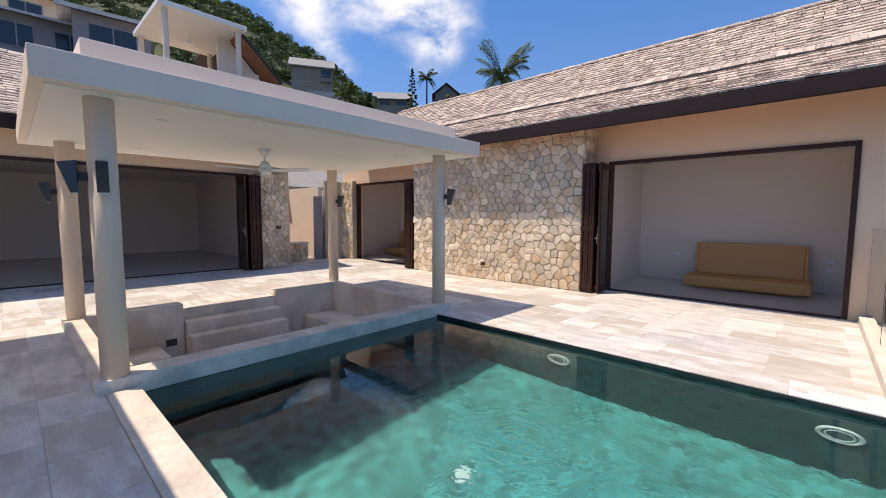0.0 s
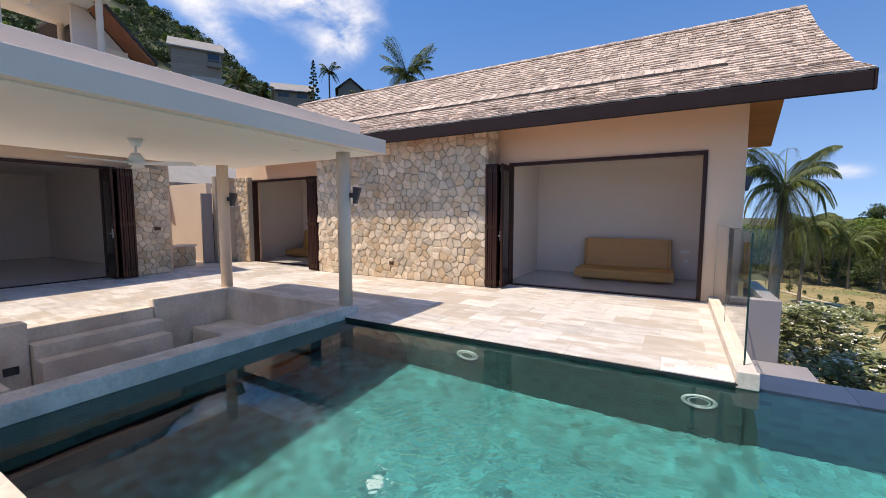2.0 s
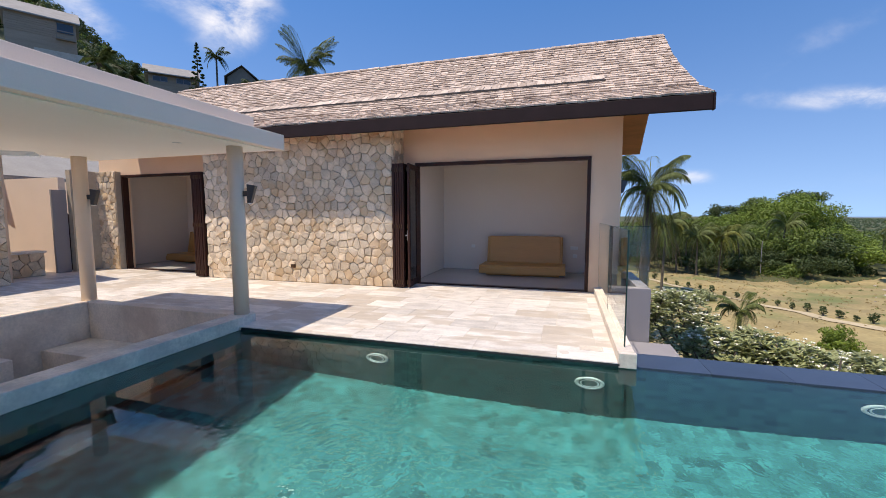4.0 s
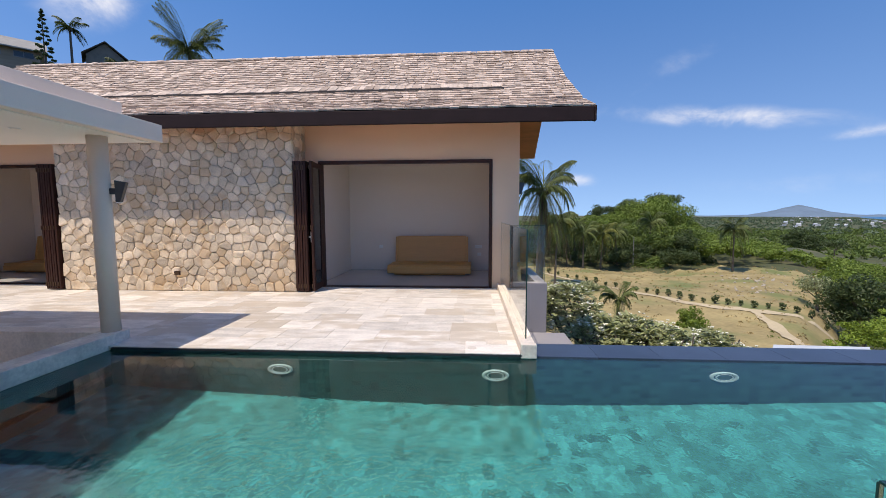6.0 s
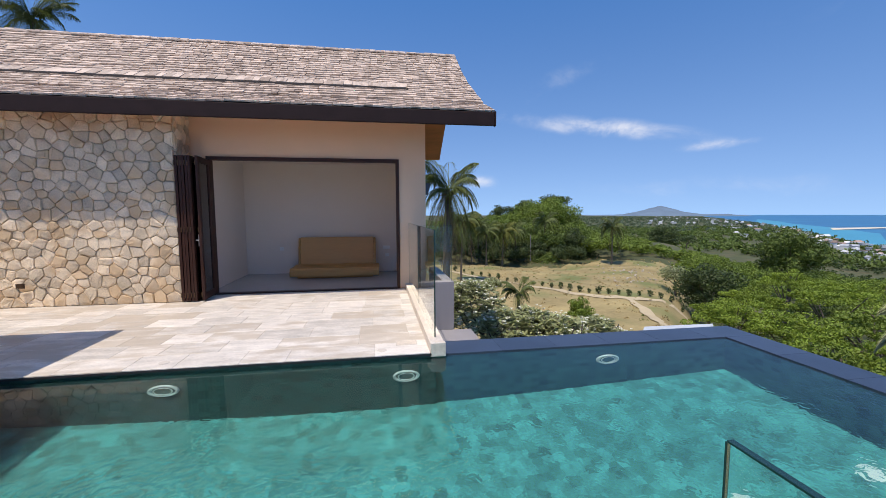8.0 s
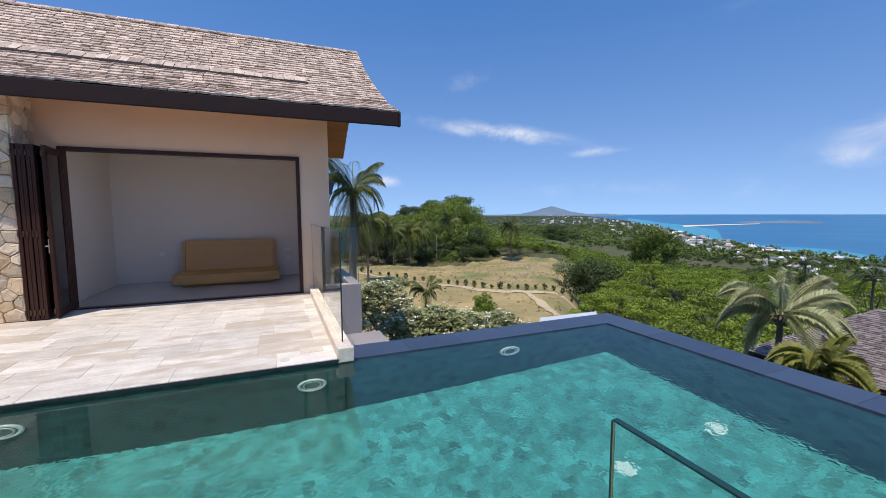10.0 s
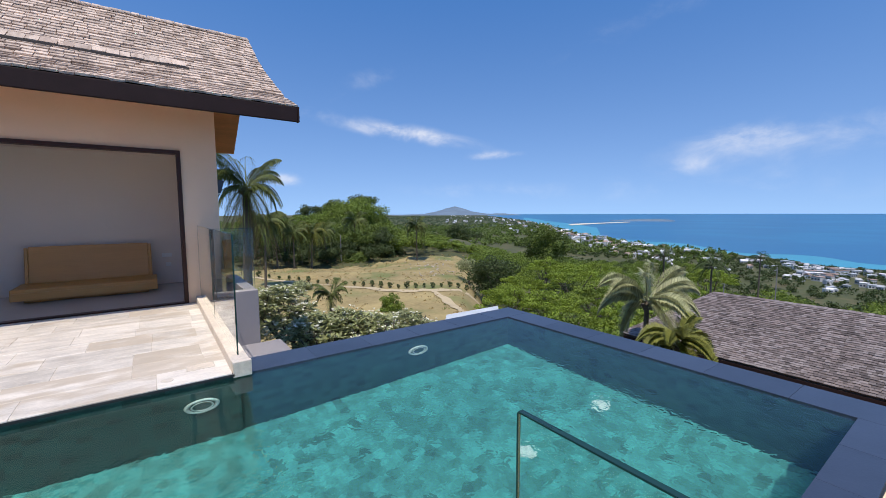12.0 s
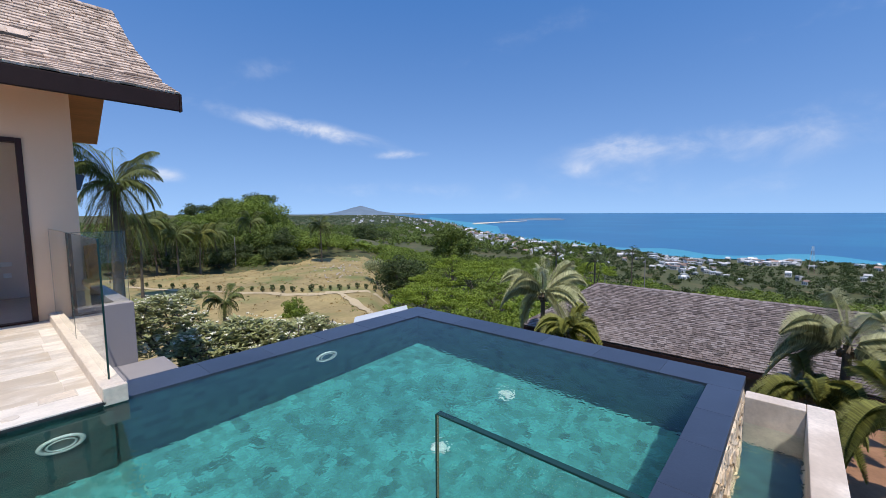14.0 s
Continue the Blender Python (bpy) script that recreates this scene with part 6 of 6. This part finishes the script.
a = [(0.66, 1.0, -4.5), (0.66, 3.0, -4.5), (0.66, 3.0, 0.86), (0.66, 1.5, 2.38), (0.66, 1.0, 2.38)]
v = [bm.verts.new(p) for p in a] + [bm.verts.new((p[0] - 0.2, p[1], p[2])) for p in a]
bm.faces.new(v[:5])
bm.faces.new(v[:4:-1])
for i in range(5):
    bm.faces.new((v[(i + 1) % 5], v[i], v[5 + i], v[5 + (i + 1) % 5]))
part("gable", bm, M_CANOPY, v1)
bm = bmesh.new()
cyl(bm, 0, 0, 2.05, 2.4, 0.02, seg=8)
cyl(bm, 0, 0, 1.98, 2.06, 0.12, seg=16)
f1 = part("fan", bm, M_PLASTIC, v1)
for k in range(3):
    bm = boxes((0.1, 0.7, -0.05, 0.05, 2.01, 2.02))
    bm.transform(pose(0, 0, 0, 0, 0, 20 + 120 * k))
    part("blade", bm, M_PLASTIC, f1)
# dark villas above it
for i, (az, r, el, w, wins, turn) in enumerate([(-88.5, 30, 16.2, 6.0, 3, 88), (-84.0, 36, 18.4, 7.0, 3, 86), (-81.2, 28, 17.6, 3.2, 1, 84)]):
    gable_house("grey hillside villa with large dark windows", toward(az, r, eye_z(r, el) - 1.2), turn, w, 4.0, 2.5, 0.7, M_GREY if i != 1 else M_WALL, M_PALEROOF, wins)
hut = gable_house("weathered grey timber house on the hillside", toward(-60.4, 56, eye_z(56, 17.1)), 60, 5.0, 4.0, 1.75, 1.5, M_HUT, M_GREYROOF, 0, 0.35)
part("window", boxes((1.1, 2.3, -0.05, -0.001, 0.6, 1.5)), M_WINDOW, hut)
for k in range(8):
    part("board", boxes((-2.48, 1.0, -0.04, -0.001, 0.02 + 0.21 * k, 0.21 + 0.21 * k)), M_HUT, hut)
part("balcony_rail", boxes((1.0, 2.4, -0.5, -0.45, 0.6, 0.68), (1.0, 1.05, -0.5, -0.45, 0.0, 0.6), (2.35, 2.4, -0.5, -0.45, 0.0, 0.6), (1.0, 2.4, -0.5, -0.06, -0.12, 0.0)), M_WOODGREY, hut)
gable_house("low pale house among the hillside trees", toward(-49.8, 72, eye_z(72, 14.4)), 48, 5.6, 4, 1.5, 1.6, M_HUT, M_GREYROOF, 2, 0.7)
gable_house("dark gabled house on the ridge", toward(-44.1, 66, eye_z(66, 14.4)), 44 - 90, 3.4, 3.6, 1.8, 1.6, M_WOODGREY, M_ROOFDARK, 1, 0.4)
rnd = random.Random(31)
for k in range(4):
    bm = boxes((-2.4 + 0.4 * k, 2.2 - 0.3 * k, 0, 0.4, -1.0, -0.25))
    bm.transform(Matrix.Translation(toward(-58.5, 54 - 2.0 * k, eye_z(54 - 2.0 * k, 16.2 - 0.75 * k))) @ pose(0, 0, 0, 0, 0, 58))
    piece("wall_terrace", bm, M_ROCK, "pale stone garden terrace on the hillside", "retaining wall")
# pale roof behind the passage
pr = thing("side_house", "pale roofed outbuilding behind the passage wall", "outbuilding", (-16.2, 8.6, -0.3))
part("wall", boxes((-1.5, 1.2, -1.4, 2.0, 0, 2.6)), M_WHITE, pr)
bm = bmesh.new()
a = [(1.7, -1.9, 2.75), (1.7, 2.4, 2.75), (-1.6, 2.4, 4.3), (-1.6, -1.9, 4.3)]
v = [bm.verts.new(p) for p in a] + [bm.verts.new((p[0], p[1], p[2] + 0.1)) for p in a]
for f in ((3, 2, 1, 0), (4, 5, 6, 7), (1, 5, 4, 0), (2, 6, 5, 1), (3, 7, 6, 2), (0, 4, 7, 3)):
    bm.faces.new([v[i] for i in f])
part("roof", bm, M_GREYROOF, pr)

# neighbouring house below the pool
nb = thing("neighbour_house", "house below the pool with a grey shingle roof", "house", (19.3, 1.2, -6.6))
part("wall", boxes((-2.9, 3.0, -7.5, 6.0, -0.5, 2.9)), M_WOODGREY, nb)
part("fascia", boxes((-3.75, -3.68, -8.6, 7.9, 2.86, 3.02)), M_FASCIA, nb)
bm = bmesh.new()
for x0, z0, x1, z1 in ((-3.7, 3.0, 0.0, 4.58), (3.7, 3.0, 0.0, 4.58)):
    a = [(x0, -8.6, z0), (x0, 7.9, z0), (x1, 5.9, z1), (x1, -8.0, z1)]
    v = [bm.verts.new(p) for p in a] + [bm.verts.new((p[0], p[1], p[2] + 0.08)) for p in a]
    for f in ((0, 1, 2, 3), (7, 6, 5, 4), (0, 4, 5, 1), (1, 5, 6, 2), (2, 6, 7, 3), (3, 7, 4, 0)):
        bm.faces.new([v[i] for i in f])
nroof = part("roof", bm, M_ROOFDARK, nb)


rnd2 = random.Random(77)
rv, rf = [], []
sl = math.atan2(1.58, 3.7)
for ci in range(36):
    d = ci * 0.111
    x, z = -3.74 + d * math.cos(sl), 3.08 + d * math.sin(sl)
    y, y1 = -8.6 + rnd2.uniform(0, 0.2), 7.9 - 2.0 * d / 4.02
    while y < y1 - 0.05:
        w = min(rnd2.uniform(0.09, 0.19), y1 - y)
        m = Matrix.Translation((x, y + w, z + rnd2.uniform(0, 0.016))) @ Matrix.Rotation(radians(-90), 4, "Z") @ Matrix.Rotation(sl - 0.03, 4, "X")
        o = len(rv)
        rv += [m @ Vector(q) for q in shingle_verts(w - 0.008, 0.19, 0.028, rnd2)]
        rf += [tuple(o + i for i in f) for f in SH_F]
        y += w
tagged(part("shingles", raw_mesh("shingles", rv, rf, M_SLATE), None, nroof), kind="stuff")

piece("garden_bed", boxes((11.0, 15.3, -4.0, 3.2, -6.5, -4.3), bev=0.05), M_BEDEARTH, "bare red-brown earth bed beside the neighbouring house", "soil")
# town by the coast
rnd = random.Random(5)
for k in range(330):
    if k < 120:
        az, q = rnd.uniform(50, 66), rnd.uniform(0.6, 0.97)
    elif k < 180:
        az, q = rnd.gauss(79.3, 1.8), rnd.uniform(0.68, 0.93)
    elif k < 220:
        az, q = rnd.uniform(84.5, 90), rnd.uniform(0.88, 0.99)
    elif k < 262:
        az, q = rnd.uniform(66, 100), rnd.uniform(0.6, 0.96)
    else:
        az, q = rnd.uniform(36, 50), rnd.uniform(0.3, 0.95)
    c = lerp_table(COAST, az)
    r = c * q
    p = polar(az, r)
    if p.z < SEA_Z + 0.3:
        continue
    s = min(2.2, r / 280)
    big = 1.0 if rnd.random() < (0.45 if 120 <= k < 220 else 0.8) else 2.1
    w, d, h = rnd.uniform(1.4, 3.4) * s * big, rnd.uniform(1.4, 2.8) * s, rnd.uniform(0.4, 1.3) * s
    t = thing("town_house", "small pale house in the coastal town", "house", (p.x, p.y, p.z), rnd.uniform(-60, 60) - az, "houses of the coastal town")
    part("wall", boxes((-w / 2, w / 2, -d / 2, d / 2, -1, h + 1.0 * s)), M_TOWN, t)
    bm = boxes((-w / 2 - 0.15 * s, w / 2 + 0.15 * s, -d / 2 - 0.15 * s, d / 2 + 0.15 * s, h + 1.001 * s, h + 1.25 * s))
    if big < 2 and rnd.random() < 0.7:
        for v in bm.verts:
            if v.co.z > h + 1.1 * s:
                v.co.y *= 0.06
                v.co.x *= rnd.choice((0.7, 0.95))
                v.co.z += 0.55 * s
    part("roof", bm, rnd.choice((M_TOWNROOF, M_TOWN, M_TOWN, M_TOWNGREY)), t)
    if r < 330:
        for i in range(3):
            x = -w / 2 + w * (i + 0.5) / 3
            part("window", boxes((x - w * 0.1, x + w * 0.1, -d / 2 - 0.03, -d / 2 - 0.001, h * 0.5, h * 0.5 + 0.8 * s)), M_WINDOW, t)
# radio mast
at = polar(91.4, 240)
mast = thing("radio_mast", "slim red and white lattice radio mast", "mast", at)
for k in range(6):
    bm = bmesh.new()
    for sx, sy in ((-1, -1), (1, -1), (1, 1), (-1, 1)):
        q0, q1 = 1.0 - 0.13 * k, 1.0 - 0.13 * (k + 1)
        rod(bm, (sx * q0, sy * q0, 2.0 * k), (sx * q1, sy * q1, 2.0 * (k + 1)), 0.16, seg=4)
        rod(bm, (sx * q0, sy * q0, 2.0 * k), (-sx * q1, sy * q1, 2.0 * (k + 1)), 0.1, seg=4)
    part("section", bm, M_PLASTIC if k % 2 else M_TOWNROOF, mast)
# utility posts in the valley
for i, (az, r) in enumerate([(70.8, 75), (75.5, 70), (21.5, 90)]):
    p = polar(az, r)
    t = thing("utility_pole", "pale slender utility pole among the trees", "pole", p, 0, "utility poles")
    bm = bmesh.new()
    hgt = eye_z(r, -6.3) - p.z + 1.2 - 1.0 if i < 2 else 6.0
    cyl(bm, 0, 0, -0.5, hgt, 0.08, 0.06, 8)
    part("shaft", bm, M_GREY, t)
    if i < 2:
        part("crossarm", boxes((-0.6, 0.6, 0.10, 0.2, hgt - 0.5, hgt - 0.38)), M_GREY, t)


# far hills, headland and beach
def far_hill(name, label, pts, az0, az1, r, base=-29):
    n = 80
    vs, fs = [], []
    for i in range(n + 1):
        az = az0 + (az1 - az0) * i / n
        el = lerp_table(pts, az)
        top = eye_z(r, el) + noise.noise(Vector((az * 1.7, 0, 5))) * r * 0.0009
        for rr, z in ((r * 0.93, base), (r * 0.965, base + (top - base) * 0.55 + noise.noise(Vector((az * 3, 2, 0))) * r * 0.0008), (r, top), (r * 1.05, base)):
            p = polar(az, rr, z)
            vs.append(p)
        if i:
            o = 4 * (i - 1)
            for k in range(3):
                fs.append((o + k, o + 4 + k, o + 5 + k, o + 1 + k))
    piece(name, raw_mesh(name, vs, fs, M_HAZEHILL, True), None, label, "hill")


far_hill("backdrop_hill", "distant mountain on the coast with blue haze painted in", [(26, -0.6), (29, -0.35), (33, -0.25), (34.8, 0.1), (36.6, 0.62), (37.4, 0.82), (38.4, 0.55), (40, 0.05), (42, -0.25), (44, -0.2), (47, -0.45), (50, -0.62), (52, -0.75)], 26, 52, 3800)
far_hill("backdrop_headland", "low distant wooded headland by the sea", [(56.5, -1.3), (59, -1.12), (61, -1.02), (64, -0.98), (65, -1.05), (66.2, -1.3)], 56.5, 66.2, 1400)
# strips of sand and shallow water along the coast
for nm, mtl, lab, cat, a, b, zz in (("sand_beach", M_SAND, "pale sand beach along the coast", "beach", 0.985, 1.0, 0.06),):
    bm = bmesh.new()
    prev = None
    for k in range(90):
        az = 44 + 56 * k / 89
        c = lerp_table(COAST, az) * 1.012
        row = [bm.verts.new(polar(az, c * a, SEA_Z + 0.5)), bm.verts.new(polar(az, c * b, SEA_Z + zz))]
        if prev:
            bm.faces.new((prev[0], row[0], row[1], prev[1]))
        prev = row
    piece(nm, bm, mtl, lab, cat)
M_SHALLOW = mat("shallow_sea", (0.03, 0.30, 0.40), 0.3, 0.15, 0.02, 0.2, 0, coord="World")
bm = bmesh.new()
prev = None
for k in range(90):
    az = 47 + 53 * k / 89
    c = lerp_table(COAST, az)
    row = [bm.verts.new(polar(az, c * 0.99, SEA_Z + 0.03)), bm.verts.new(polar(az, c * (1.14 + 0.05 * math.sin(az * 0.5) + (0.5 if az < 57 else 0)), SEA_Z + 0.03))]
    if prev:
        bm.faces.new((prev[0], row[0], row[1], prev[1]))
    prev = row
piece("water_shallow", bm, M_SHALLOW, "turquoise shallows along the beach", "sea")
bm = bmesh.new()
vs = [polar(az, r, SEA_Z + 0.5) for az, r in ((53.2, 900), (57, 1050), (60.5, 1180), (60.5, 1240), (57, 1120), (53, 1000))]
bm.faces.new([bm.verts.new(p) for p in vs])
piece("sand_spit", bm, M_SAND, "thin pale sand spit in the bay", "beach")
